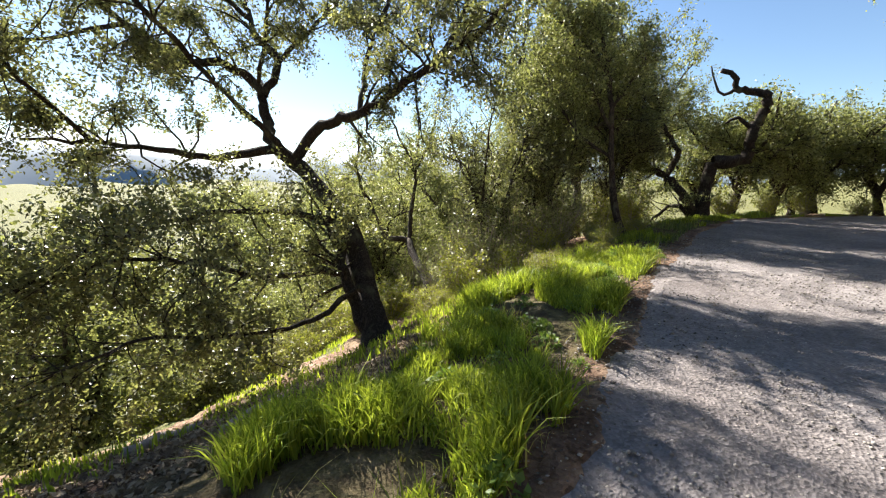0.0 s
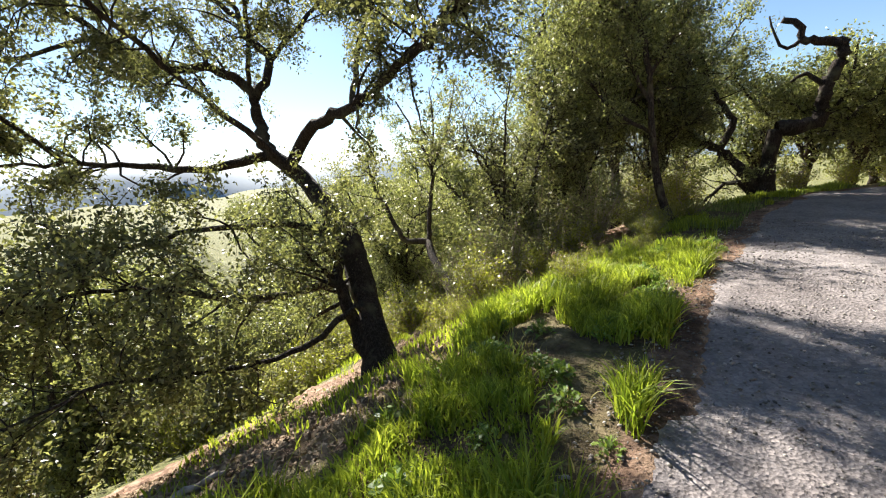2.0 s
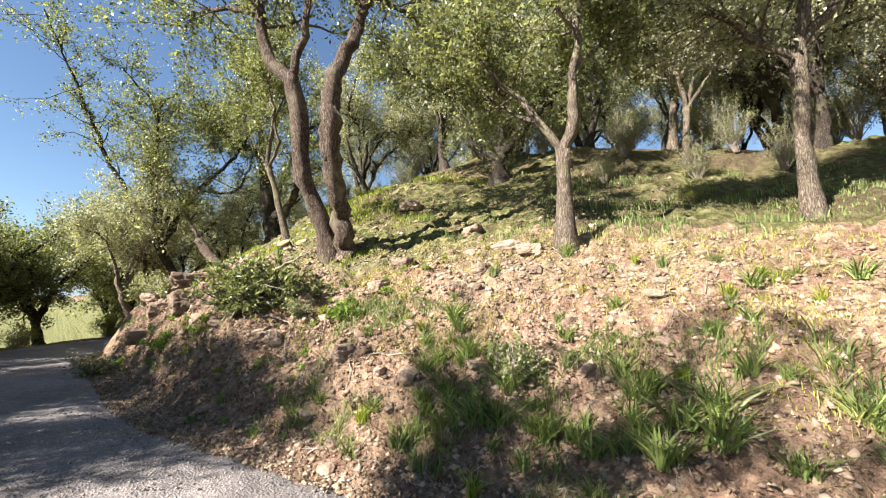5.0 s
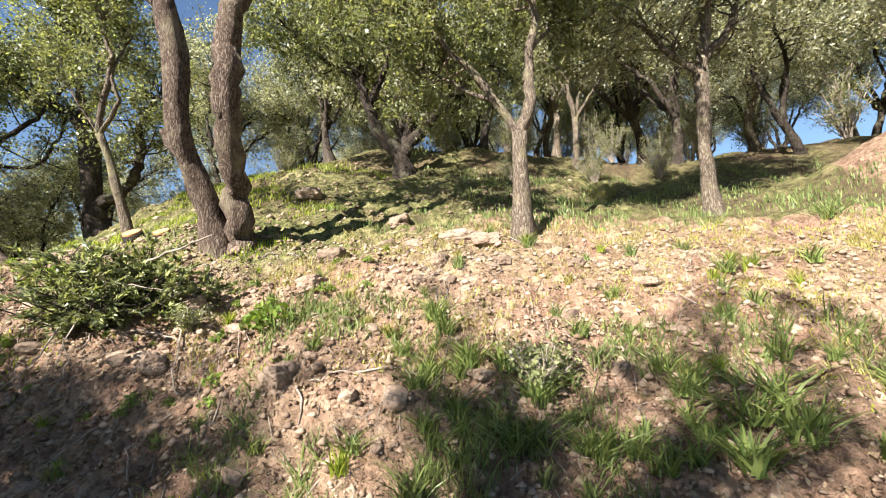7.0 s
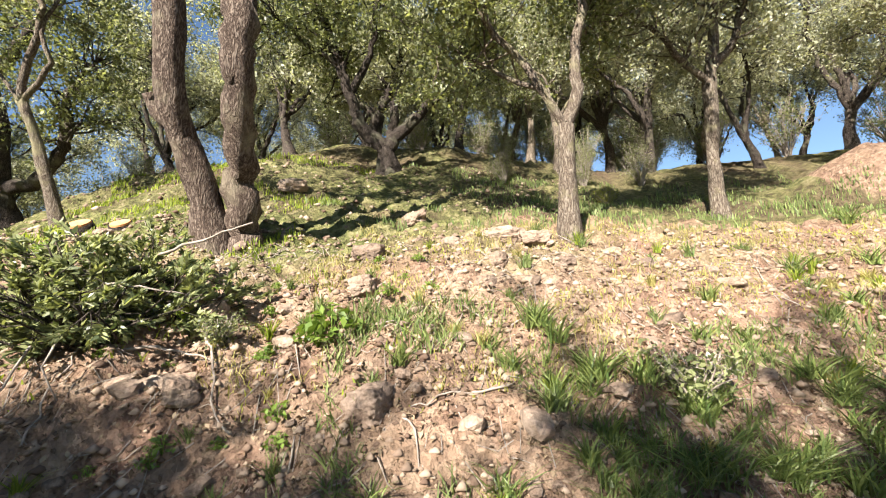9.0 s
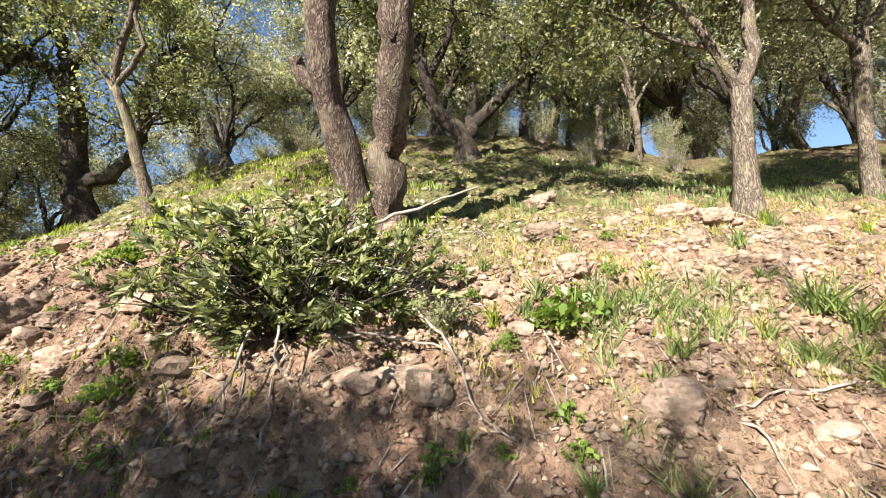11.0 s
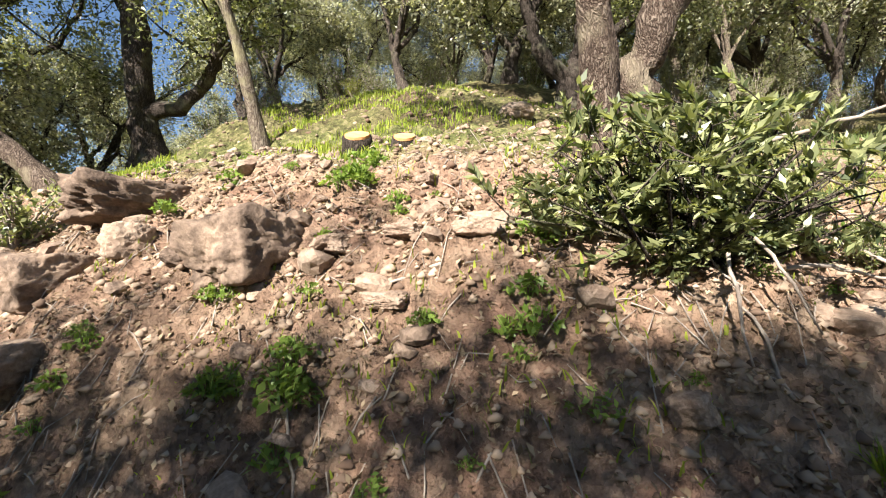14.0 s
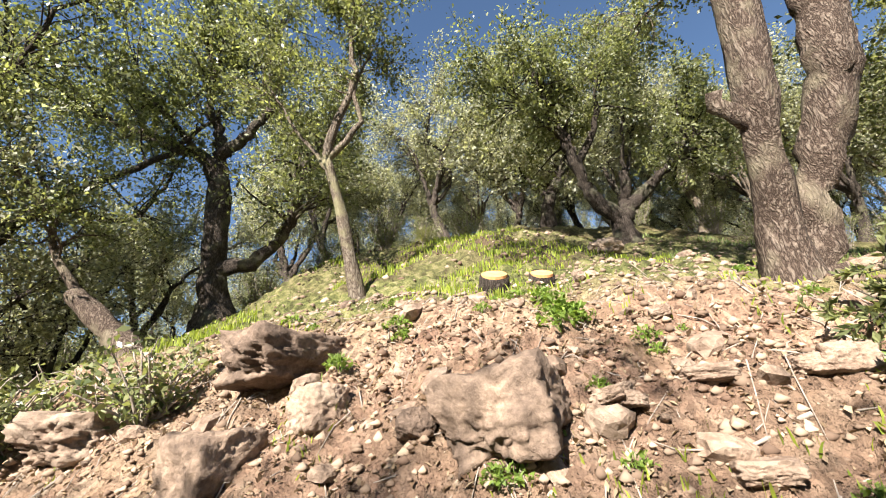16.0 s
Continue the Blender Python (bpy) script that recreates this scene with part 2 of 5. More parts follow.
def height(u, v, rough=True):
    u, v = np.asarray(u, float), np.asarray(v, float)
    x, y = to_xy(u, v)
    slope = np.interp(u, [17, 20, 26, 32, 40], [0, 0.5, 1.0, 1.4, 1.6])
    squash = 1 / np.sqrt(1 + slope ** 2)
    d = (v - edge_right(u)) * squash
    e = (edge_left(u) - v) * squash
    bank = np.interp(d, [0, 0.25, 0.6, 1.1, 1.9, 3.0, 3.5, 5.0, 8.3, 11, 14, 30, 200, 4000], [0, 0.1, 0.48, 0.98, 1.62, 2.18, 2.42, 3.0, 4.85, 6.6, 7.4, 9.5, 25, 30])
    lift = np.interp(u, [0, 4, 7, 9, 10, 11.5, 13, 20, 26], [-0.35, -0.25, 0, 0.05, 0.2, 0.48, 0.58, 0.5, 0.2]) * np.interp(d, [0.15, 0.6, 1.2, 5, 9, 14], [0, 0.75, 1, 1, 0.3, 0])
    lift = lift + np.interp(u, [9.5, 11, 13, 18, 23], [0, 0.15, 0.8, 0.85, 0.4]) * np.interp(d, [3.6, 6.5, 9, 14], [0, 1, 0.8, 0.4])
    lift = lift + np.interp(u, [0, 5, 10], [-1.2, -1.1, 0]) * np.interp(d, [4.5, 8, 11, 30], [0, 0.6, 1, 1])
    lift = lift + MOUND[2] * np.clip(1.7 - np.hypot((u - MOUND[0]) / 1.5, (v - MOUND[1]) / 1.1), 0, 1) ** 1.3
    left = np.interp(e, [0, 0.5, 1.2, 2, 3.75, 4.6, 6, 9, 16, 40, 120, 4000], [0, -0.02, -0.12, -0.42, -1.3, -1.75, -2.3, -4.2, -9, -22, -30, -32])
    left = left * np.interp(u, [8, 10, 14, 22], [1, 0.75, 0.6, 0.6])
    z = np.where(d > 0, bank + lift, np.where(e > 0, left, -0.0))
    if rough:
        k = np.clip(d / 0.8, 0, 1) + np.clip(e / 1.5, 0, 1)
        z = z + k * (0.16 * fbm(x, y, 0.8, 3) + 0.10 * fbm(x + 31, y, 2.6, 4, 0.6)) + 0.035 * fbm(x, y + 9, 5.0, 3)
        # ledges and hollows cut into the bank
        step = np.clip(1 - np.abs(d - 1.3) / 1.3, 0, 1)
        z = z + step * 0.24 * fbm(x + 5, y - 8, 1.7, 3, 0.6)
        crag = np.abs(fbm(x * 1.3 - 3, y, 3.2, 4, 0.6))
        z = z + np.clip(d / 0.5, 0, 1) * np.interp(d, [0, 4, 7], [1, 0.9, 0.7]) * (0.24 * (0.2 - crag) + 0.08 * fbm(x, y + 40, 9, 2))
    return z


def ground_at(x, y):
    return float(height(*to_uv(x, y)))


def mesh_np(name, verts, faces, mats, smooth=False, attrs=None):
    me = bpy.data.meshes.new(name)
    verts, faces = np.asarray(verts, np.float32), np.asarray(faces, np.int32)
    k = faces.shape[1]
    me.vertices.add(len(verts))
    me.vertices.foreach_set("co", verts.ravel())
    me.loops.add(faces.size)
    me.loops.foreach_set("vertex_index", faces.ravel())
    me.polygons.add(len(faces))
    me.polygons.foreach_set("loop_start", np.arange(0, faces.size, k, dtype=np.int32))
    me.polygons.foreach_set("loop_total", np.full(len(faces), k, np.int32))
    if smooth:
        me.polygons.foreach_set("use_smooth", np.ones(len(faces), bool))
    for key, vals in (attrs or {}).items():
        at = me.attributes.new(key, "FLOAT", "POINT")
        at.data.foreach_set("value", np.asarray(vals, np.float32))
    me.update(calc_edges=True)
    for mm in mats if isinstance(mats, (list, tuple)) else [mats]:
        me.materials.append(mm)
    return me


def child(name, me, parent, label=""):
    ob = new(name, me)
    ob.parent = parent
    return tagged(ob, label)


def grid_faces(nu, nv):
    i = np.arange(nu * nv).reshape(nu, nv)
    return np.stack([i[:-1, :-1], i[:-1, 1:], i[1:, 1:], i[1:, :-1]], -1).reshape(-1, 4)


def spread_lines(lo, hi, step, far):
    core = np.arange(lo, hi, step)
    grow = np.geomspace(step * 1.5, far, 62)
    return np.concatenate([(lo - grow)[::-1], core, hi + grow])


def build_ground():
    us, vs = spread_lines(-1.5, 18.5, 0.065, 3500), spread_lines(-6.2, 6.6, 0.065, 3500)
    u, v = np.meshgrid(us, vs, indexing="ij")
    z = height(u, v)
    inside = (v > edge_left(u) + 0.35) & (v < edge_right(u) - 0.25)
    z = np.where(inside, z - 0.07, z)
    x, y = to_xy(u, v)
    far = np.clip((np.hypot(u, v) - 150) / 500, 0, 1)
    z = z + far * 40 * fbm(x, y, 0.004, 4)
    d, e = v - edge_right(u), edge_left(u) - v
    grassy = np.clip((d - 1.6) / 1.2, 0, 1) * np.interp(u, [6, 8.5, 11], [0.42, 0.75, 1.0])
    grassy = np.where(d > 4.2, np.maximum(grassy, 0.85), grassy)
    grassy = np.where(e > 0, np.clip(0.75 - 0.25 * np.clip(e - 1.5, 0, 2), 0, 1), grassy)
    grassy = np.where(e > 6, 0.9, grassy)
    mound = np.hypot(u - MOUND[0], v - MOUND[1]) < 1.9
    grassy = np.where(mound, 0.1, grassy)
    bare = (e > 2.0) & (e < 5.5)
    litter = np.where(bare & (u < 3.2), np.clip(0.75 + 1.2 * fbm(x, y, 1.1, 3), 0, 1) * np.interp(v, [-4.5, -3.3], [0.0, 1]), 0)
    litter = np.where((e > -0.3) & (e < 2.0), np.clip(0.55 + 0.8 * fbm(x, y, 1.7, 3), 0, 1), litter)
    # Lower bank: litter colour, which also darkens the soil to deepen the shade.
    litter = np.where((d > 0.0) & (d < 1.3), 0.5 * np.clip(0.6 + fbm(x, y, 1.5, 3), 0, 1), litter)
    litter = np.where((d > 4.3), np.clip(0.4 + 0.9 * fbm(x, y, 0.9, 4), 0, 0.85), litter)
    litter = np.where(mound, 0.2, litter)
    me = mesh_np("ground", np.stack([x, y, z], -1).reshape(-1, 3), grid_faces(len(us), len(vs))[:, ::-1], SOIL, True, {"grassy": grassy.ravel(), "litter": litter.ravel()})
    tagged(new("ground", me), "stony tan hillside soil with sparse grass beside the gravel road", "ground", kind="structure")


def build_road():
    us = np.concatenate([np.linspace(-30, -1.5, 60), np.arange(-1.4, 18, 0.07), np.linspace(18.1, 39, 120)])
    w = np.linspace(0, 1, 76)
    wob = 0.5 * fbm(us, us * 0 + 2.2, 1.1, 4, 0.6)
    lo, hi = edge_left(us) - 0.05 + wob, edge_right(us) + 0.1 + wob[::-1]
    u = np.repeat(us[:, None], 76, 1)
    v = lo[:, None] + (hi - lo)[:, None] * w[None]
    x, y = to_xy(u, v)
    z = 0.012 + 0.035 * fbm(x, y + 9, 5.0, 3) - 0.10 * (np.abs(w - 0.5)[None] * 2) ** 10 + 0.025 * fbm(x, y, 1.2, 2)
    me = mesh_np("road", np.stack([x, y, z], -1).reshape(-1, 3), grid_faces(len(us), 76)[:, ::-1], ROAD, True)
    tagged(new("road", me), "pale grey gravel road dappled with tree shade", "road", kind="structure")


# Backdrop ridges; their haze is only the blue-grey base colour.
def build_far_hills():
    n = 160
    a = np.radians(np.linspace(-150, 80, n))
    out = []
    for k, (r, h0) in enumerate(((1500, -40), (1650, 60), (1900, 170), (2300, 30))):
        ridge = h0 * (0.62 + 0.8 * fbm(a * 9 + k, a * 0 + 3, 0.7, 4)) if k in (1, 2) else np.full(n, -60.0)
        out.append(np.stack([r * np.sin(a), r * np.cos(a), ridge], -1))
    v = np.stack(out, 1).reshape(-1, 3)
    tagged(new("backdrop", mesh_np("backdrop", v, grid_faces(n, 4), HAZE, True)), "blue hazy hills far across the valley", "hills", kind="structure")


# ---- trees ----
def smooth_line(pts, step):
    p = np.asarray(pts, float)
    if len(p) < 2:
        return p
    q = np.vstack([2 * p[0] - p[1], p, 2 * p[-1] - p[-2]])
    res = []
    for i in range(1, len(q) - 2):
        k = max(2, int(np.linalg.norm(q[i + 1] - q[i]) / step))
        for s in np.linspace(0, 1, k, endpoint=False):
            res.append(0.5 * (2 * q[i] + (q[i + 1] - q[i - 1]) * s + (2 * q[i - 1] - 5 * q[i] + 4 * q[i + 1] - q[i + 2]) * s ** 2 + (3 * q[i] - q[i - 1] - 3 * q[i + 1] + q[i + 2]) * s ** 3))
    res.append(q[-2])
    return np.array(res)


class Tubes:
    def __init__(self):
        self.v, self.f, self.n = [], [], 0

    def add(self, line, radii, sides, lumpy=0.0, rng=None):
        line = np.asarray(line, float)
        tan = np.gradient(line, axis=0)
        tan /= np.linalg.norm(tan, axis=1)[:, None] + 1e-9
        ref = np.array([0.31, 0.95, 0.05]) if abs(tan[0][2]) > 0.6 else np.array([0.05, 0.1, 1.0])
        a = np.cross(tan, ref)
        a /= np.linalg.norm(a, axis=1)[:, None] + 1e-9
        b = np.cross(tan, a)
        ang = np.linspace(0, 2 * math.pi, sides, endpoint=False)
        r = np.repeat(np.asarray(radii, float)[:, None], sides, 1)
        if lumpy:
            s = np.arange(len(line))[:, None] * 0.35
            r = r * (1 + lumpy * (fbm(s + ang[None] * 0 + self.n, np.cos(ang)[None] * 1.5 + s * 0.1, 1.0, 3) + fbm(s * 0.4, np.sin(ang)[None] * 2 + 7, 1.3, 3)))
        ring = line[:, None] + r[..., None] * (np.cos(ang)[None, :, None] * a[:, None] + np.sin(ang)[None, :, None] * b[:, None])
        m = len(line)
        i = np.arange(m * sides).reshape(m, sides) + self.n
        j = np.roll(i, -1, 1)
        f = np.stack([i[:-1], j[:-1], j[1:], i[1:]], -1).reshape(-1, 4)
        self.v.append(ring.reshape(-1, 3))
        self.v.append(line[-1:])
        tip = self.n + m * sides
        cap = np.stack([i[-1], j[-1], np.full(sides, tip), np.full(sides, tip)], -1)
        self.f.append(f)
        self.f.append(cap)
        self.n += m * sides + 1

    def mesh(self, name, mat, origin):
        v, f = np.vstack(self.v) - np.asarray(origin), np.vstack(self.f)
        me = bpy.data.meshes.new(name)
        polys = [tuple(q[:3]) if q[2] == q[3] else tuple(q) for q in f.tolist()]
        me.from_pydata(v.tolist(), [], polys)
        me.polygons.foreach_set("use_smooth", np.ones(len(polys), bool))
        me.materials.append(mat)
        me.update()
        return me


def leaves_mesh(name, centres, size, rng, mat, origin, aspect=0.5, up=0.3, vary=0.35, dirs=None):
    n = len(centres)
    d = rng.normal(size=(n, 3)) if dirs is None else dirs
    d /= np.linalg.norm(d, axis=1)[:, None]
    nr = rng.normal(size=(n, 3)) + np.array([0, 0, up * 2])
    s = np.cross(d, nr)
    s /= np.linalg.norm(s, axis=1)[:, None] + 1e-9
    ln = size * (1 + vary * rng.normal(size=(n, 1))).clip(0.4, 1.8)
    c = centres - np.asarray(origin)
    fold = np.cross(s, d) * ln * 0.12
    v = np.stack([c - d * ln * 0.5, c + s * ln * aspect * 0.5 + fold, c + d * ln * 0.5, c - s * ln * aspect * 0.5 + fold], 1).reshape(-1, 3)
    f = np.arange(n * 4).reshape(n, 4)
    return mesh_np(name, v, f, mat)


def tree(name, label, limbs, bark, leaf, seed, branches=26, reach=1.3, leaves=14000, size=0.05, spread=0.0992, start=0.3, droop=0.0, rise=0.35, bare=False, category="tree", skip=()):
    """limbs: (points, first radius, last radius); the first one is the trunk, whose foot stands on the ground."""
    rng = np.random.RandomState(seed)
    root = new(name)
    origin = np.array(limbs[0][0][0], float)
    root.location = origin
    tagged(root, label, category, "trees")
    tips, twigs = [], Tubes()
    total = sum(np.linalg.norm(np.diff(np.array(l[0]), axis=0), axis=1).sum() for l in limbs[1:]) or 1
    for k, (pts, r0, r1) in enumerate(limbs):
        line = smooth_line(pts, 0.12 if r0 > 0.12 else 0.2)
        if k:
            line[1:-1] += rng.normal(size=(len(line) - 2, 3)) * min(0.03, r0 * 0.3)
        frac = np.linspace(0, 1, len(line))
        rad = r0 + (r1 - r0) * frac
        if k == 0:
            line = np.vstack([line[0] - [0, 0, 0.45], line])
            run = np.concatenate([[0], np.cumsum(np.linalg.norm(np.diff(line, axis=0), axis=1))])
            rad = np.concatenate([[r0], rad]) * (1 + 0.55 * np.exp(-np.clip(run - 0.4, 0, 9) / 0.22))
        tb = Tubes()
        tb.add(line, rad, 14 if r0 > 0.1 else 8, 0.28)
        child("trunk" if k == 0 else "limb", tb.mesh("trunk" if k == 0 else "limb", bark, origin), root)
        if k in skip or (k == 0 and len(limbs) > 1):
            continue
        length = np.linalg.norm(np.diff(line, axis=0), axis=1).sum()
        for _ in range(max(3, int(branches * length / total))):
            s = start + (1 - start) * rng.rand() ** 0.8
            i = min(int(s * (len(line) - 1)), len(line) - 2)
            d = rng.normal(size=3) + 0.9 * (line[i + 1] - line[i]) / (np.linalg.norm(line[i + 1] - line[i]) + 1e-9)
            d[2] += rise - droop
            d /= np.linalg.norm(d)
            ln = reach * rng.uniform(0.5, 1.2)
            q = [line[i]]
            for _s in range(5):
                d = d + rng.normal(size=3) * 0.28 - np.array([0, 0, droop * 0.25])
                d /= np.linalg.norm(d)
                q.append(q[-1] + d * ln / 5)
            q = np.array(q)
            r = np.interp(s, [0, 1], [r0, r1]) * 0.42
            twigs.add(q, np.linspace(max(0.008, min(r, 0.04)), 0.005, 6), 5)
            for _t in range(5):
                j = rng.randint(2, 6)
                e = rng.normal(size=3) + (q[j] - q[j - 1]) * 2 / (ln / 5 + 1e-6) * 0.4
                e[2] -= droop
                e /= np.linalg.norm(e)
                w = np.array([q[j], q[j] + e * ln * 0.2 + rng.normal(size=3) * 0.03, q[j] + e * ln * 0.42])
                twigs.add(w, [0.006, 0.004, 0.002], 3)
                tips.append(w)
    child("branchwork", twigs.mesh("branchwork", bark, origin), root)
    if not bare:
        tips = np.array(tips)
        pick = rng.randint(0, len(tips), leaves)
        s = rng.rand(leaves, 1)
        w = tips[pick]
        c = w[:, 0] * (1 - s) + w[:, 2] * s + rng.normal(size=(leaves, 3)) * spread
        child("crown", leaves_mesh("crown", c, size, rng, leaf, origin), root)
    return root


def free_limbs(x, y, h, r, seed, count=5, lean=(0, 0), fork=0.35, wide=0.45, z=None):
    """A crooked trunk that forks low into spreading limbs."""
    rng = np.random.RandomState(seed)
    z = ground_at(x, y) if z is None else z
    base = np.array([x, y, z])
    top = base + np.array([lean[0], lean[1], 1]) * h * fork
    mid = (base + top) / 2 + rng.normal(size=3) * [0.12, 0.12, 0]
    limbs = [([base, mid, top], r, r * 0.8)]
    for k in range(count):
        a = 2 * math.pi * (k + rng.rand() * 0.6) / count
        w = wide * h * rng.uniform(0.5, 1.1)
        p = [top - [0, 0, 0.05]]
        for s in (0.3, 0.62, 1.0):
            p.append(top + rng.normal(size=3) * 0.05 * h * s + np.array([math.cos(a) * w * s, math.sin(a) * w * s, h * (1 - fork) * (s ** 0.8) * rng.uniform(0.65, 1.05)]) + rng.normal(size=3) * 0.07 * h * 0.4)
        limbs.append((p, r * 0.55, r * 0.12))
    return limbs


def plant_trees():
    # valley side
    tree("oak_tree", "dark backlit oak leaning down the slope, mossy crooked limbs", [
        ([(-0.95, 6.25, -1.45), (-1.13, 6.7, -0.84), (-1.46, 7.36, -0.12), (-1.96, 8.13, 0.66), (-2.74, 8.71, 1.47), (-3.47, 9.02, 1.99)], 0.235, 0.14),
        ([(-3.47, 9.02, 1.99), (-3.82, 9.42, 2.95), (-3.94, 9.51, 3.36), (-4.55, 9.38, 3.73), (-5.39, 8.98, 3.79), (-6.02, 8.46, 4.22)], 0.13, 0.04),
        ([(-3.82, 9.46, 3.13), (-3.64, 9.93, 3.92), (-4.25, 10.13, 4.9), (-4.49, 10.46, 6.48)], 0.10, 0.03),
        ([(-3.0, 8.87, 1.76), (-2.35, 8.59, 2.39), (-1.48, 8.12, 2.57), (-0.61, 7.71, 3.05), (0.07, 7.26, 3.37), (0.56, 6.8, 3.62), (1.12, 6.37, 4.02)], 0.12, 0.03),
        ([(-3.47, 9.01, 1.96), (-4.24, 8.47, 1.78), (-4.87, 7.76, 1.83), (-5.67, 6.97, 1.96), (-6.3, 6.46, 1.93)], 0.09, 0.02),
        ([(-1.61, 7.32, -0.32), (-2.27, 7.32, -0.31), (-2.67, 6.82, -0.28), (-3.18, 6.06, 0.01), (-4.04, 5.6, 0.28), (-4.69, 5.08, 0.2), (-5.37, 4.74, 0.03)], 0.07, 0.015),
        ([(-1.99, 8.0, 0.51), (-2.78, 7.34, 0.79), (-3.69, 6.12, 0.79), (-4.14, 5.16, 0.59), (-4.83, 4.54, 0.08)], 0.06, 0.015),
        ([(-1.23, 6.72, -0.75), (-1.34, 6.68, -0.44), (-1.93, 6.1, -0.8), (-2.77, 5.39, -0.76), (-3.6, 4.81, -0.57), (-4.47, 4.34, -0.88)], 0.05, 0.012),
        ([(-2.74, 8.71, 1.47), (-3.9, 7.6, 3.0), (-4.6, 6.2, 4.2), (-5.2, 5.2, 4.9)], 0.07, 0.02),
        ([(-1.0, 6.35, -1.3), (-1.5, 6.75, -0.6), (-1.75, 7.2, 0.1), (-2.3, 7.9, 0.7)], 0.12, 0.05),
        ([(0.07, 7.26, 3.37), (0.5, 8.3, 4.5), (0.9, 9.4, 5.6)], 0.05, 0.02),
        ([(-1.48, 8.12, 2.57), (-1.4, 9.0, 4.0), (-1.0, 10.0, 5.4), (-0.6, 10.6, 6.4)], 0.06, 0.02),
        ([(-3.64, 9.93, 3.92), (-2.6, 10.5, 5.2), (-1.8, 11.0, 6.4)], 0.06, 0.02),
        ([(-5.39, 8.98, 3.79), (-6.2, 7.6, 4.6), (-6.8, 6.0, 5.2)], 0.05, 0.02),
        ([(-4.25, 10.13, 4.9), (-5.4, 9.6, 5.9), (-6.4, 8.6, 6.6)], 0.05, 0.02),
        ([(-3.94, 9.51, 3.36), (-3.2, 8.4, 4.4), (-2.6, 7.2, 5.2)], 0.05, 0.02),
        # Three unseen upper limbs, added to cast shade on the bank foot.
        ([(0.5, 8.3, 4.5), (1.3, 8.4, 5.3), (2.0, 8.8, 6.2)], 0.04, 0.015),
        ([(0.5, 8.3, 4.5), (0.9, 7.6, 5.6), (1.2, 7.2, 6.6)], 0.04, 0.015),
        ([(-1.0, 10.0, 5.4), (0.2, 9.8, 6.3), (1.2, 9.6, 7.0)], 0.04, 0.015),
        ([(-6.0, 8.46, 4.22), (-6.8, 7.4, 3.6), (-7.4, 6.2, 3.2)], 0.04, 0.015),
        ([(-5.67, 6.97, 1.96), (-5.9, 6.0, 2.9), (-5.6, 5.0, 3.6)], 0.04, 0.015),
    ], BARK_DARK, LEAF_DARK, 11, branches=400, reach=1.3, leaves=146000, size=0.062, spread=0.08, droop=0.14)
    tree("young_tree", "slender two-stemmed tree with fine sparse twigs below the road", [
        ([(-0.11, 10.59, -1.53), (-0.63, 11.54, -0.88), (-0.83, 12.23, -0.5)], 0.13, 0.10),
        ([(-0.83, 12.23, -0.5), (-1.59, 12.27, -0.33), (-1.95, 12.44, 0.49), (-2.42, 12.68, 1.65), (-2.24, 12.9, 2.72)], 0.08, 0.03),
        ([(-0.83, 12.23, -0.5), (-0.75, 12.64, 0.47), (-0.67, 13.05, 1.48), (-1.1, 13.26, 2.5), (-1.61, 13.47, 3.53)], 0.07, 0.02),
        ([(-0.67, 13.05, 1.48), (-0.14, 13.3, 2.67), (0.13, 13.54, 3.86)], 0.04, 0.015),
        ([(-0.67, 13.02, 1.31), (-0.54, 13.3, 2.67), (-0.6, 13.54, 3.86)], 0.04, 0.015),
    ], BARK_MID, LEAF_OLIVE, 12, branches=46, reach=1.0, leaves=9000, size=0.06, spread=0.0744)
    tree("slender_tree", "tall slender tree with airy olive crown at the road verge", [
        ([(4.98, 10.49, -0.29), (4.71, 10.63, 0.67), (4.58, 10.75, 1.9), (4.53, 10.87, 3.27)], 0.09, 0.06),
        ([(4.53, 10.87, 3.27), (4.36, 11.02, 4.4), (4.2, 11.17, 5.3), (4.14, 11.29, 6.1)], 0.06, 0.015),
        ([(4.56, 10.81, 2.59), (4.14, 10.96, 3.42), (3.67, 11.15, 4.53), (3.32, 11.29, 5.36)], 0.045, 0.015),
        ([(4.52, 10.86, 3.13), (5.11, 10.81, 4.06), (5.42, 10.8, 4.72)], 0.04, 0.012),
        ([(4.6, 10.8, 1.9), (3.7, 11.0, 2.6), (3.0, 11.2, 3.8), (2.7, 11.3, 4.6)], 0.04, 0.012),
        ([(4.4, 10.95, 4.2), (3.2, 11.0, 5.2), (2.2, 10.9, 5.9)], 0.04, 0.012),
    ], BARK_MID, LEAF_OLIVE, 13, branches=160, reach=1.1, leaves=31000, size=0.065, spread=0.0806, start=0.1)
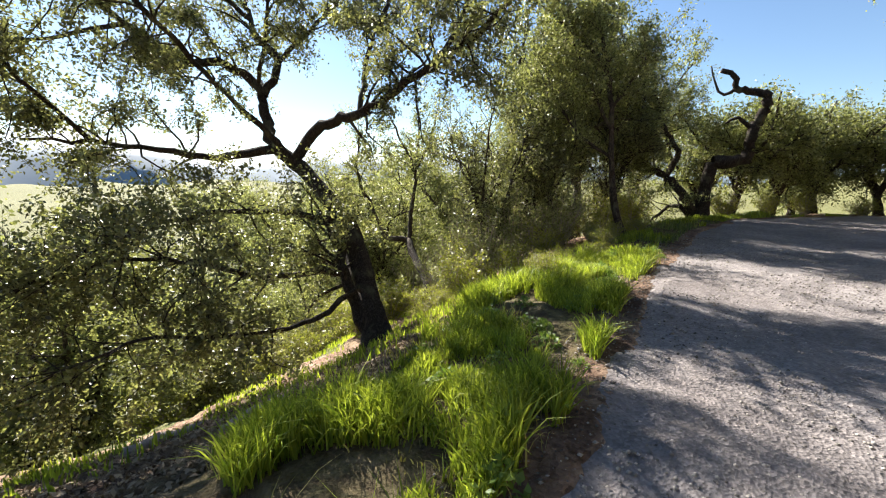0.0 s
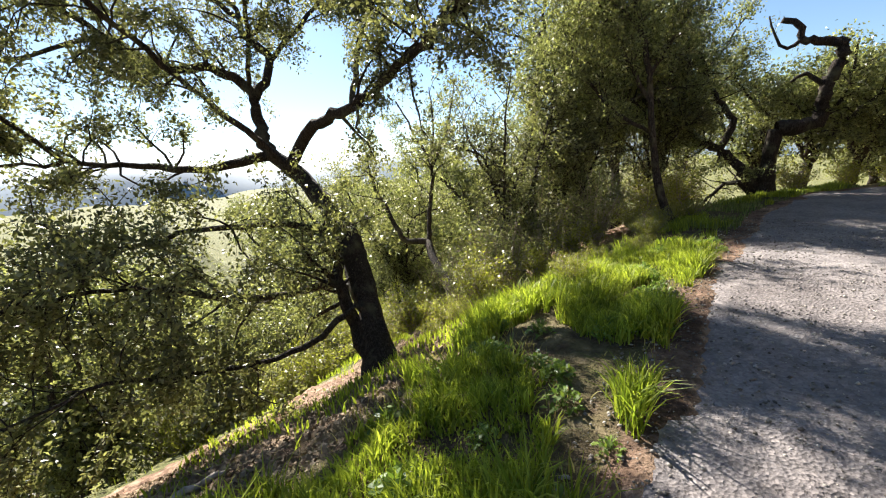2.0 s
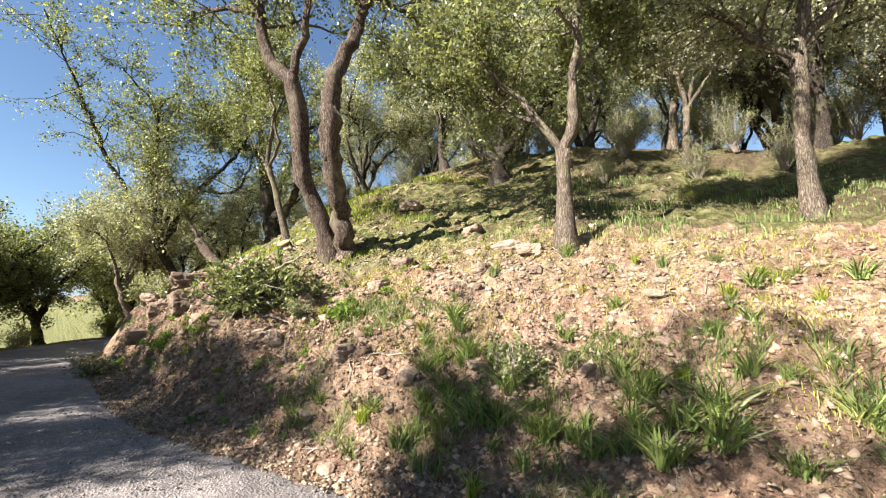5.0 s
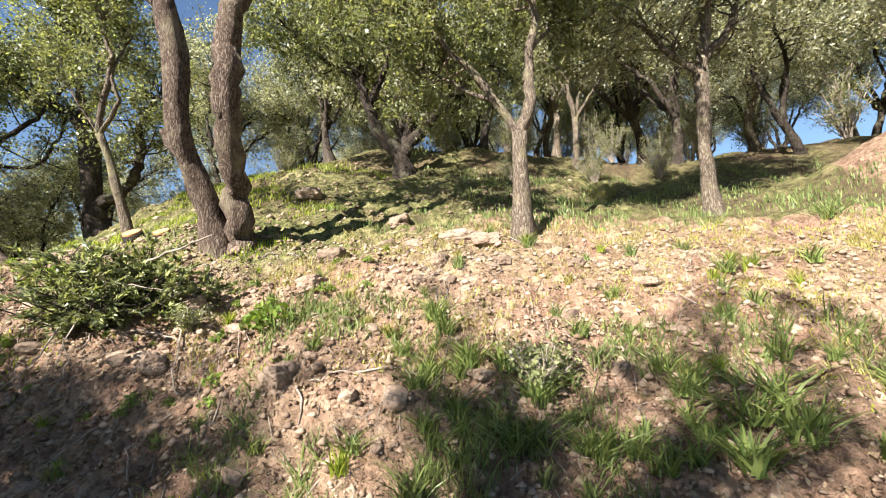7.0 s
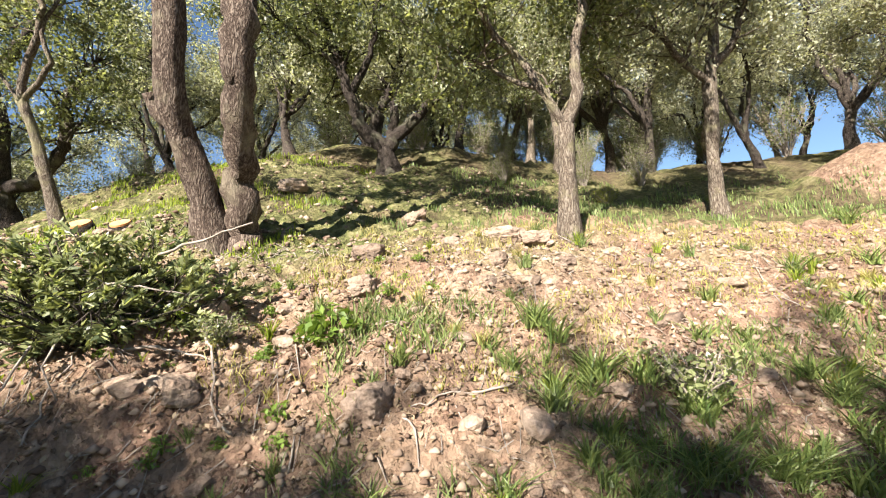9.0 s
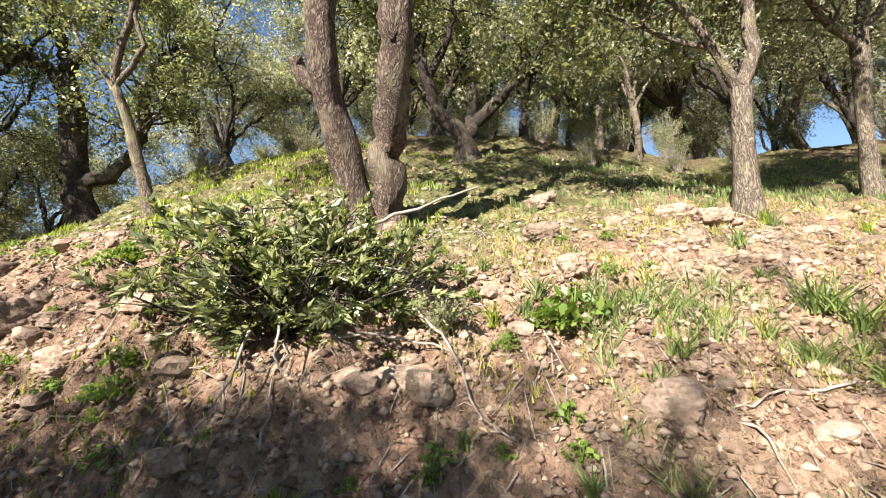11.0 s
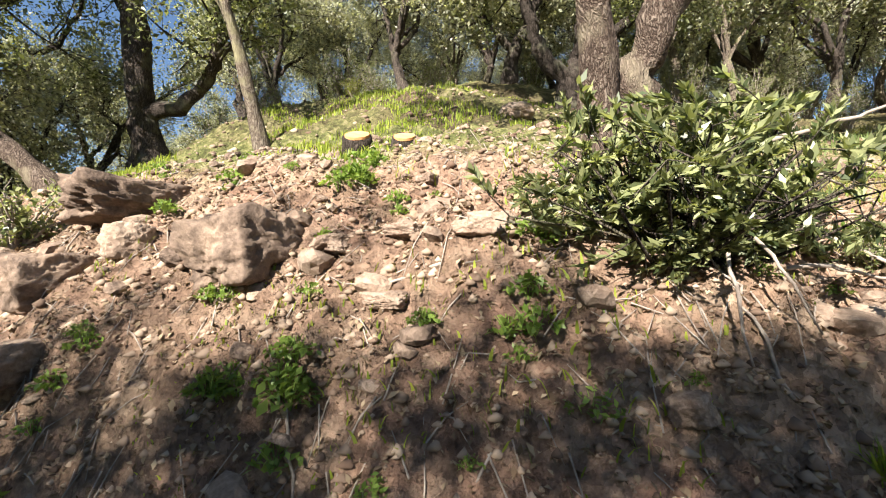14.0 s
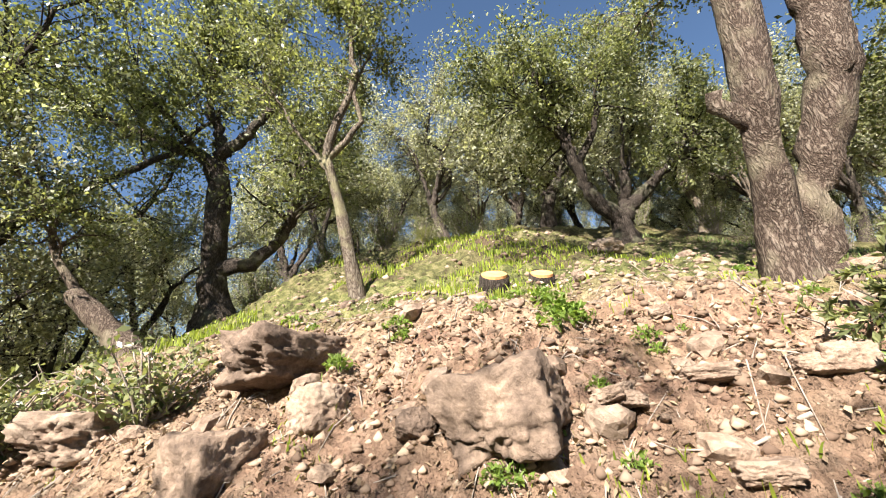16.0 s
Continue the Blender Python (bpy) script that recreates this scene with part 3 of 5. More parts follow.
    tree("contorted_oak", "black contorted oak with a hooked bare limb by the road", [
        ([(9.82, 14.74, -0.2), (9.9, 14.76, 0.99), (10.03, 14.76, 1.95)], 0.24, 0.18),
        ([(10.03, 14.76, 1.95), (10.63, 14.51, 1.98), (10.98, 14.37, 2.22), (11.07, 14.38, 3.07), (11.35, 14.29, 3.7), (11.29, 14.35, 4.24), (10.52, 14.7, 4.51), (10.46, 14.75, 4.95), (10.07, 14.93, 5.12)], 0.23, 0.085),
        ([(10.52, 14.7, 4.51), (10.2, 14.8, 4.3), (9.9, 14.95, 4.75), (9.75, 15.0, 5.3)], 0.06, 0.02),
        ([(11.07, 14.38, 3.07), (10.6, 14.6, 3.5), (10.3, 14.7, 3.3)], 0.08, 0.03),
        ([(9.68, 14.8, -0.07), (9.26, 15.04, 0.82), (8.53, 15.4, 1.62), (7.76, 15.75, 1.99), (7.09, 16.13, 3.54), (6.69, 16.38, 4.86)], 0.17, 0.04),
        ([(8.71, 15.31, 1.5), (9.01, 15.23, 2.34), (8.46, 15.53, 3.45), (8.17, 15.73, 4.77)], 0.11, 0.03),
        ([(9.68, 14.8, -0.07), (9.03, 15.11, 0.4), (8.5, 15.32, 0.0), (8.28, 15.39, -0.31)], 0.10, 0.04),
    ], BARK_DARK, LEAF_OLIVE, 14, skip=(1, 2, 3), branches=110, reach=1.3, leaves=24000, size=0.07, spread=0.0868)
    dense = tree("bushy_tree", "dense dark evergreen tree on the slope below the road", free_limbs(1.6, 11.2, 4.9, 0.10, 21, 7, fork=0.12, wide=0.34), BARK_DARK, LEAF_DARK, 15, branches=170, reach=1.05, leaves=14000, size=0.07, spread=0.093, start=0.05)
    for x, y, s, a in ((3.1, 12.1, 0.8, 70), (6.2, 14.9, 0.9, 120)):
        copy_thing(dense, Matrix.Translation((x, y, ground_at(x, y) - 0.05)) @ pose(0, 0, 0, 0, 0, a) @ Matrix.Scale(s, 4))
    tall = tree("oak_tree", "tall olive-green oak behind the road verge", free_limbs(5.4, 15.4, 7.6, 0.17, 33, 6, fork=0.25, wide=0.38), BARK_DARK, LEAF_OLIVE, 18, branches=190, reach=1.4, leaves=28000, size=0.085, spread=0.124, start=0.15)
    for x, y, s, a in ((2.9, 12.4, 0.66, 300), (6.8, 15.5, 0.88, 100), (3.9, 14.3, 1.06, 30), (9.2, 18.6, 0.95, 250), (-2.2, 14.6, 0.8, 180)):
        copy_thing(tall, Matrix.Translation((x, y, ground_at(x, y) - 0.1)) @ pose(0, 0, 0, 0, 0, a) @ Matrix.Scale(s, 4))
    # trees farther along the road
    along = tree("oak_tree", "spreading olive-green oak beside the road", free_limbs(12.9, 17.5, 5.2, 0.2, 31, 6, lean=(0.1, -0.2), fork=0.25), BARK_DARK, LEAF_OLIVE, 16, branches=130, reach=1.4, leaves=20000, size=0.10, spread=0.136, start=0.12)
    for x, y, s, a in ((15.2, 18.2, 1.0, 40), (17.9, 18.8, 1.05, 130), (20.8, 18.3, 1.0, 210), (24.2, 17.4, 1.1, 300), (28.0, 14.6, 1.15, 80), (14.5, 21.5, 1.25, 170), (20.5, 22.5, 1.3, 260), (27, 20.5, 1.3, 10), (33, 16.5, 1.2, 95), (37.0, 11.5, 1.2, 200)):
        copy_thing(along, Matrix.Translation((x, y, ground_at(x, y) - 0.1)) @ pose(0, 0, 0, 0, 0, a) @ Matrix.Scale(s, 4))
    # trees down the valley slope
    low = tree("valley_tree", "sunlit rounded tree lower down the valley slope", free_limbs(-9.0, 9.5, 6.0, 0.2, 41, 7, fork=0.2, wide=0.5), BARK_MID, LEAF_OLIVE, 17, branches=140, reach=1.6, leaves=20000, size=0.12, spread=0.155, start=0.1)
    rng = np.random.RandomState(5)
    for x, y, s in ((-5.5, 13.5, 0.7), (-6.8, 10.6, 0.55), (-7, 16, 0.8), (-5, 20, 1.0), (-11.5, 8, 0.7), (-14, 22, 1.2), (-18, 14, 1.1), (-8, 12.5, 0.7), (-9, 26, 1.3), (-20, 26, 1.4), (-4, 24, 1.2), (-11, 18, 0.9), (-30, 40, 1.8), (-24, 14, 1.2), (-30, 25, 1.5), (8, 32, 1.4), (-8, 34, 1.5), (-9.5, 15.0, 1.0), (-3.0, 17.5, 0.9), (-13, 12, 1.0), (-16, 18, 1.2), (-8, 21, 1.2), (1.0, 20.5, 1.1), (-20, 10, 1.2), (-16, 27, 1.4), (-3, 29, 1.3), (-24, 20, 1.3), (6, 25, 1.1), (-28, 33, 1.6), (-12, 40, 1.7), (3, 41, 1.5), (-36, 18, 1.6), (-22, 55, 2.0), (0, 60, 2.0), (-55, 30, 2.2), (-45, 60, 2.2), (-30, 62, 2.2), (-60, 50, 2.4), (-50, 38, 2.0), (-12, 56, 2.0), (-36, 75, 2.4), (-70, 70, 2.6), (-20, 80, 2.5), (-5, 75, 2.3), (-85, 60, 2.8)):
        copy_thing(low, Matrix.Translation((x, y, ground_at(x, y) - 0.2)) @ pose(0, 0, 0, 0, 0, rng.uniform(0, 360)) @ Matrix.Scale(s, 4))
    # hill side
    tree("twin_oak", "tall oak with two thick furrowed brown trunks on the bank", [
        ([(9.98, 4.05, 2.3), (9.85, 4.18, 2.92), (9.72, 4.35, 3.34), (9.61, 4.49, 3.69), (9.51, 4.55, 4.12), (9.37, 4.58, 4.78), (9.25, 4.75, 5.56)], 0.175, 0.14),
        ([(9.95, 3.74, 2.0), (9.7, 3.8, 2.95), (9.45, 3.85, 3.42), (9.18, 3.92, 3.95), (9.0, 3.95, 4.6), (8.95, 3.9, 5.5)], 0.20, 0.15),
        ([(9.25, 4.75, 5.5), (9.3, 5.17, 6.07), (9.22, 5.39, 6.8), (9.1, 5.55, 7.83), (9.3, 6.2, 9.0)], 0.12, 0.03),
        ([(8.95, 3.9, 5.4), (8.95, 3.55, 6.18), (8.9, 3.3, 7.0), (8.8, 3.1, 7.93), (8.6, 2.4, 9.2)], 0.14, 0.03),
        ([(9.25, 4.75, 5.5), (9.1, 4.5, 6.3), (8.9, 4.4, 7.2), (8.5, 4.5, 8.6)], 0.09, 0.02),
        ([(9.22, 5.39, 6.8), (9.9, 6.6, 7.3), (10.6, 7.8, 7.4)], 0.06, 0.015),
        ([(8.9, 3.36, 7.0), (10.2, 2.6, 7.6), (11.4, 2.2, 7.9)], 0.06, 0.015),
        ([(9.3, 6.2, 9.0), (10.2, 6.4, 9.4), (11.4, 6.0, 9.6)], 0.05, 0.015),
        ([(8.6, 2.4, 9.2), (9.4, 1.4, 9.4), (10.6, 0.8, 9.2)], 0.05, 0.015),
        ([(9.64, 4.46, 3.58), (9.74, 4.66, 3.75), (9.76, 4.74, 3.97)], 0.09, 0.07),
    ], BARK_RED, LEAF_OLIVE, 51, skip=(1, 9), branches=130, reach=1.5, leaves=32000, size=0.07, spread=0.093, start=0.3)
    tree("slim_oak", "slim pale-barked oak with two leaning stems on the hillside", [
        ([(7.96, 0.21, 2.4), (7.89, 0.23, 3.05), (7.82, 0.26, 3.73)], 0.115, 0.10),
        ([(7.82, 0.26, 3.73), (7.7, 0.12, 4.18), (7.62, 0.13, 4.86), (7.47, 0.07, 5.76), (7.4, -0.1, 7.4)], 0.085, 0.02),
        ([(7.83, 0.27, 3.7), (7.91, 0.57, 4.2), (8.01, 0.92, 4.67), (8.12, 1.27, 5.06), (8.2, 1.9, 5.9)], 0.06, 0.02),
        ([(7.91, 0.57, 4.2), (8.3, 0.9, 4.5), (8.9, 1.3, 5.2)], 0.035, 0.012),
        ([(7.62, 0.13, 4.86), (7.9, -0.5, 5.6), (8.4, -1.0, 6.3)], 0.04, 0.012),
        # High limbs out of view, added so their leaves shade the upper slope.
        ([(7.4, -0.1, 7.4), (6.6, -0.6, 8.0), (5.6, -1.2, 8.2), (4.9, -2.0, 8.4)], 0.04, 0.012),
        ([(7.47, 0.07, 5.76), (6.7, 0.6, 7.2), (5.8, 1.2, 7.9), (5.0, 1.6, 8.5)], 0.045, 0.012),
        ([(7.42, 0.0, 6.9), (6.6, 0.2, 7.9), (6.0, -0.2, 8.8), (5.4, 0.0, 9.4)], 0.04, 0.012),
    ], BARK_PALE, LEAF_OLIVE, 52, branches=210, reach=1.2, leaves=52000, size=0.065, spread=0.0744, start=0.4)
    tree("grey_tree", "upright grey-barked oak on the upper slope", [
        ([(7.75, -3.52, 2.8), (7.7, -3.43, 3.65), (7.63, -3.39, 4.32), (7.53, -3.35, 5.27)], 0.125, 0.10),
        ([(7.53, -3.35, 5.2), (7.38, -3.4, 6.22), (7.27, -3.34, 7.36), (7.2, -3.3, 8.8)], 0.10, 0.03),
        ([(7.54, -3.35, 5.18), (7.7, -2.93, 5.48), (7.81, -2.57, 5.88), (8.2, -1.9, 6.6)], 0.07, 0.02),
        ([(7.5, -3.38, 5.36), (7.24, -3.79, 5.92), (7.08, -3.96, 6.58), (6.8, -4.6, 7.5)], 0.07, 0.02),
    ], BARK_PALE, LEAF_GREY, 53, branches=90, reach=1.4, leaves=18000, size=0.075, spread=0.093)
    tree("forked_oak", "dark low-forked oak with curved limbs high on the hill", [
        ([(13.74, -0.06, 4.9), (13.7, 0.02, 5.3), (13.67, 0.07, 5.62)], 0.27, 0.22),
        ([(13.67, 0.07, 5.55), (13.87, 0.54, 6.03), (13.9, 0.93, 6.95), (13.88, 1.14, 7.6), (13.9, 1.46, 8.39), (13.88, 1.87, 9.56)], 0.20, 0.05),
        ([(13.67, 0.07, 5.55), (13.29, -0.34, 6.11), (12.82, -0.86, 6.72), (12.35, -1.37, 7.33), (12.01, -1.53, 8.34)], 0.19, 0.05),
        ([(13.64, 0.01, 5.55), (13.44, -0.06, 6.25), (13.34, -0.02, 6.77)], 0.13, 0.11),
        ([(13.9, 0.93, 6.95), (13.42, 0.55, 7.95), (13.15, 0.5, 8.97), (12.9, 0.2, 10.2)], 0.10, 0.03),
        ([(13.88, 1.14, 7.6), (13.9, 2.4, 8.3), (13.6, 3.4, 8.9)], 0.07, 0.02),
    ], BARK_DARK, LEAF_OLIVE, 54, skip=(3,), start=0.5, branches=150, reach=1.5, leaves=32000, size=0.085, spread=0.112, droop=0.2)
    tree("hill_oak", "dark leaning oak on the crest of the hill", [
        ([(16.71, -1.01, 6.4), (16.62, -0.89, 7.2), (16.38, -0.96, 8.06)], 0.30, 0.2),
        ([(16.38, -0.96, 8.06), (15.95, -1.31, 8.9), (15.4, -1.6, 10.2)], 0.18, 0.04),
        ([(16.45, -0.93, 7.9), (16.8, 0.2, 9.0), (17.0, 1.2, 10.2)], 0.13, 0.03),
        ([(16.4, -0.95, 8.0), (17.2, -2.2, 9.2), (17.5, -3.2, 10.3)], 0.12, 0.03),
    ], BARK_DARK, LEAF_GREY, 55, branches=110, reach=1.6, leaves=24000, size=0.11, spread=0.136)
    tree("slim_tree", "slim smooth grey tree with a bent sunlit stem", [
        ([(14.46, 6.26, 3.1), (14.39, 6.51, 4.1), (14.33, 6.71, 4.88), (14.31, 6.92, 5.5)], 0.11, 0.085),
        ([(14.31, 6.92, 5.5), (14.17, 6.89, 6.01), (13.97, 6.73, 6.43), (13.8, 6.65, 6.94), (13.68, 6.78, 7.8), (13.5, 6.6, 9.2)], 0.075, 0.02),
        ([(14.31, 6.92, 5.5), (14.09, 6.69, 5.83), (13.88, 6.49, 6.16), (13.85, 6.64, 6.68), (13.9, 6.3, 7.9)], 0.055, 0.02),
        ([(14.33, 6.85, 5.3), (14.6, 7.4, 6.2), (14.7, 8.0, 7.2)], 0.04, 0.015),
    ], BARK_PALE, LEAF_OLIVE, 56, branches=60, reach=1.1, leaves=12000, size=0.07, spread=0.0868, start=0.5)
    tree("large_oak", "large dark oak with a low sweeping limb and mossy bark", [
        ([(18.22, 7.95, 3.7), (18.13, 8.16, 4.66), (17.95, 8.22, 5.6), (17.75, 8.35, 6.79)], 0.31, 0.22),
        ([(17.75, 8.35, 6.7), (17.84, 8.68, 7.28), (18.17, 9.32, 7.61), (18.49, 9.95, 7.94), (18.8, 10.59, 8.33), (19.0, 11.6, 8.6)], 0.17, 0.03),
        ([(18.08, 8.12, 4.77), (17.67, 7.51, 4.86), (17.26, 7.03, 5.3), (16.96, 6.82, 5.99), (16.79, 6.81, 6.9), (16.4, 6.2, 7.8)], 0.18, 0.04),
        ([(17.75, 8.35, 6.7), (17.59, 8.46, 7.74), (17.59, 8.77, 8.58), (17.42, 8.94, 9.77), (17.2, 9.3, 11)], 0.15, 0.03),
        ([(17.66, 8.44, 7.3), (17.22, 7.9, 7.82), (16.82, 7.54, 8.51), (16.74, 7.81, 9.58), (16.2, 7.6, 10.6)], 0.14, 0.03),
        ([(17.84, 8.68, 7.28), (17.3, 9.6, 7.9), (16.8, 10.6, 8.3)], 0.09, 0.02),
    ], BARK_MID, LEAF_OLIVE, 57, start=0.45, branches=180, reach=1.5, leaves=32000, size=0.09, spread=0.112)
    tree("leaning_trunk", "short leaning brown trunk with a sawn end and one thin shoot", [
        ([(16.1, 9.03, 2.6), (16.3, 9.49, 3.11), (16.48, 9.95, 3.56)], 0.17, 0.15),
        ([(16.45, 9.87, 3.51), (16.56, 10.27, 4.08), (16.52, 10.46, 4.75), (16.3, 10.9, 5.8)], 0.07, 0.02),
        ([(16.52, 10.46, 4.75), (16.2, 11.2, 5.6), (15.6, 12.1, 6.3)], 0.04, 0.015),
    ], BARK_RED, LEAF_OLIVE, 58, branches=40, reach=1.4, leaves=8000, size=0.065, spread=0.0992)
    # roadside oak cluster at the bend and woodland over the hill
    tree("bend_oak", "airy oak with upswept branches above the bend of the road", free_limbs(17.7, 11.2, 8.6, 0.17, 66, 7, lean=(-0.15, 0.3), fork=0.22, wide=0.42), BARK_DARK, LEAF_OLIVE, 66, branches=190, reach=1.5, leaves=26000, size=0.08, spread=0.1, start=0.35, rise=0.8)
    wood = [
        tree("hill_oak", "crooked oak in the open woodland on the hill", free_limbs(19.5, 1.2, 6.5, 0.18, 61, 6, lean=(0.3, 0.1), fork=0.24, wide=0.5), BARK_MID, LEAF_GREY, 61, branches=150, reach=1.5, leaves=21000, size=0.095, spread=0.136, start=0.42),
        tree("hill_oak", "twin-stemmed grey-green oak in the open woodland", free_limbs(21.5, 4.6, 7.0, 0.16, 62, 4, lean=(-0.2, 0.35), fork=0.2, wide=0.42), BARK_DARK, LEAF_GREY, 62, branches=150, reach=1.5, leaves=21000, size=0.095, spread=0.136, start=0.42),
        tree("hill_oak", "pale airy oak in the open woodland on the hill", free_limbs(14.5, -6.0, 6.5, 0.14, 63, 5, lean=(0.05, -0.1), fork=0.35, wide=0.35), BARK_PALE, LEAF_GREY, 63, branches=130, reach=1.4, leaves=19000, size=0.09, spread=0.124, start=0.45),
    ]
    spots = ((18.5, 12.5, 0), (20.5, 11.2, 1), (22, 9.2, 0), (17.2, 12.6, 2), (24, 12.5, 1), (24, 5.0, 0), (25.5, 8.5, 1), (23, 1.5, 1), (26, 2.0, 0), (19.5, -2.0, 0), (22, -2.8, 2), (25, -3.0, 1), (18.0, -4.5, 1), (20.5, -6.2, 0), (15.5, -3.6, 1), (17.2, -8.0, 2), (12.5, -5.0, 2), (13.0, -8.5, 0), (15.5, -10.5, 1), (11.2, -7.6, 0), (10.5, -10.5, 2), (12.0, -13.0, 1), (8.8, -9.0, 1), (7.5, -12.0, 0), (5.5, -8.5, 2), (3.5, -11.0, 1), (9.5, -15.0, 0), (28.5, 5.5, 2), (29, 0, 1), (24, -7, 0), (28, -5, 2), (19, -13, 1), (23, -12, 0), (29, 10.5, 0), (32, 6.5, 1), (16, -16, 0), (1.5, -7.5, 0), (-2, -9.5, 1), (14.2, -13.5, 2), (17.5, -12, 0), (20, -9.5, 2), (11, -18, 2), (6.5, -17, 0), (14, -20, 1), (21, -17, 2), (26, -10, 0), (31, -3, 2), (27, 13.5, 2), (31, 12, 0), (22.5, 15.5, 2), (35, 3, 0), (18, -20, 0))
    rng = np.random.RandomState(9)
    for x, y, k in spots:
        copy_thing(wood[k], Matrix.Translation((x, y, ground_at(x, y) - 0.15)) @ pose(0, 0, 0, 0, 0, rng.uniform(0, 360)) @ Matrix.Scale(rng.uniform(0.7, 1.05), 4))


# ---- shrubs and small plants ----
def shrub(name, label, x, y, r, h, stems, leaves, size, leaf, seed, category="shrub", aspect=0.5, z=None, whorls=False, long=1.0):
    rng = np.random.RandomState(seed)
    z = (ground_at(x, y) if z is None else z) - 0.04
    root = new(name)
    root.location = (x, y, z)
    tagged(root, label, category, "shrubs")
    tb, tips = Tubes(), []
    for _ in range(stems):
        a, w = rng.uniform(0, 6.283), r * rng.uniform(0.15, 1) ** 0.7
        end = np.array([math.cos(a) * w, math.sin(a) * w, h * math.sqrt(max(0.05, 1 - (w / r) ** 2 * 0.85)) * rng.uniform(0.75, 1.08)])
        q = smooth_line([np.array([math.cos(a), math.sin(a), 0]) * r * 0.1 * rng.rand(), end * [0.4, 0.4, 0.5] + rng.normal(size=3) * 0.05 * r, end], 0.12)
        tb.add(q, np.linspace(0.014, 0.004, len(q)), 5)
        for _t in range(7):
            j = rng.randint(len(q) // 3, len(q))
            d = rng.normal(size=3) + [0, 0, 0.4]
            d *= 0.28 * r / np.linalg.norm(d)
            tb.add(np.array([q[j], q[j] + d * 0.5 + rng.normal(size=3) * 0.01, q[j] + d]), [0.004, 0.003, 0.002], 3)
            tips.append((q[j], q[j] + d))
    child("stemwork", tb.mesh("stemwork", BARK_MID if whorls else STICK, (0, 0, 0)), root)
    tips = np.array(tips)
    w = tips[rng.randint(0, len(tips), leaves)]
    if whorls:  # leaves stand round the last stretch of each twig and point outward
        s = 0.45 + 0.6 * rng.rand(leaves, 1)
        along = w[:, 1] - w[:, 0]
        along /= np.linalg.norm(along, axis=1)[:, None]
        d = along + rng.normal(size=(leaves, 3)) * 0.55 + [0, 0, 0.25]
        d /= np.linalg.norm(d, axis=1)[:, None]
        c = w[:, 0] * (1 - s) + w[:, 1] * s + d * size * 0.5
        child("foliage", leaves_mesh("foliage", c, size, rng, leaf, (0, 0, 0), aspect, dirs=d), root)
        root.scale = (1, long, 1)
        root.rotation_euler = (0, 0, radians(-18))
        return root
    s = rng.rand(leaves, 1) ** 0.6
    c = w[:, 0] * (1 - s) + w[:, 1] * s + rng.normal(size=(leaves, 3)) * 0.07 * r
    c[:, 2] = np.abs(c[:, 2])
    child("foliage", leaves_mesh("foliage", c, size, rng, leaf, (0, 0, 0), aspect), root)
    return root


def place(ob, x, y, s=1.0, a=0.0, sink=0.03):
    return copy_thing(ob, Matrix.Translation((x, y, ground_at(x, y) - sink)) @ pose(0, 0, 0, 0, 0, a) @ Matrix.Scale(s, 4))


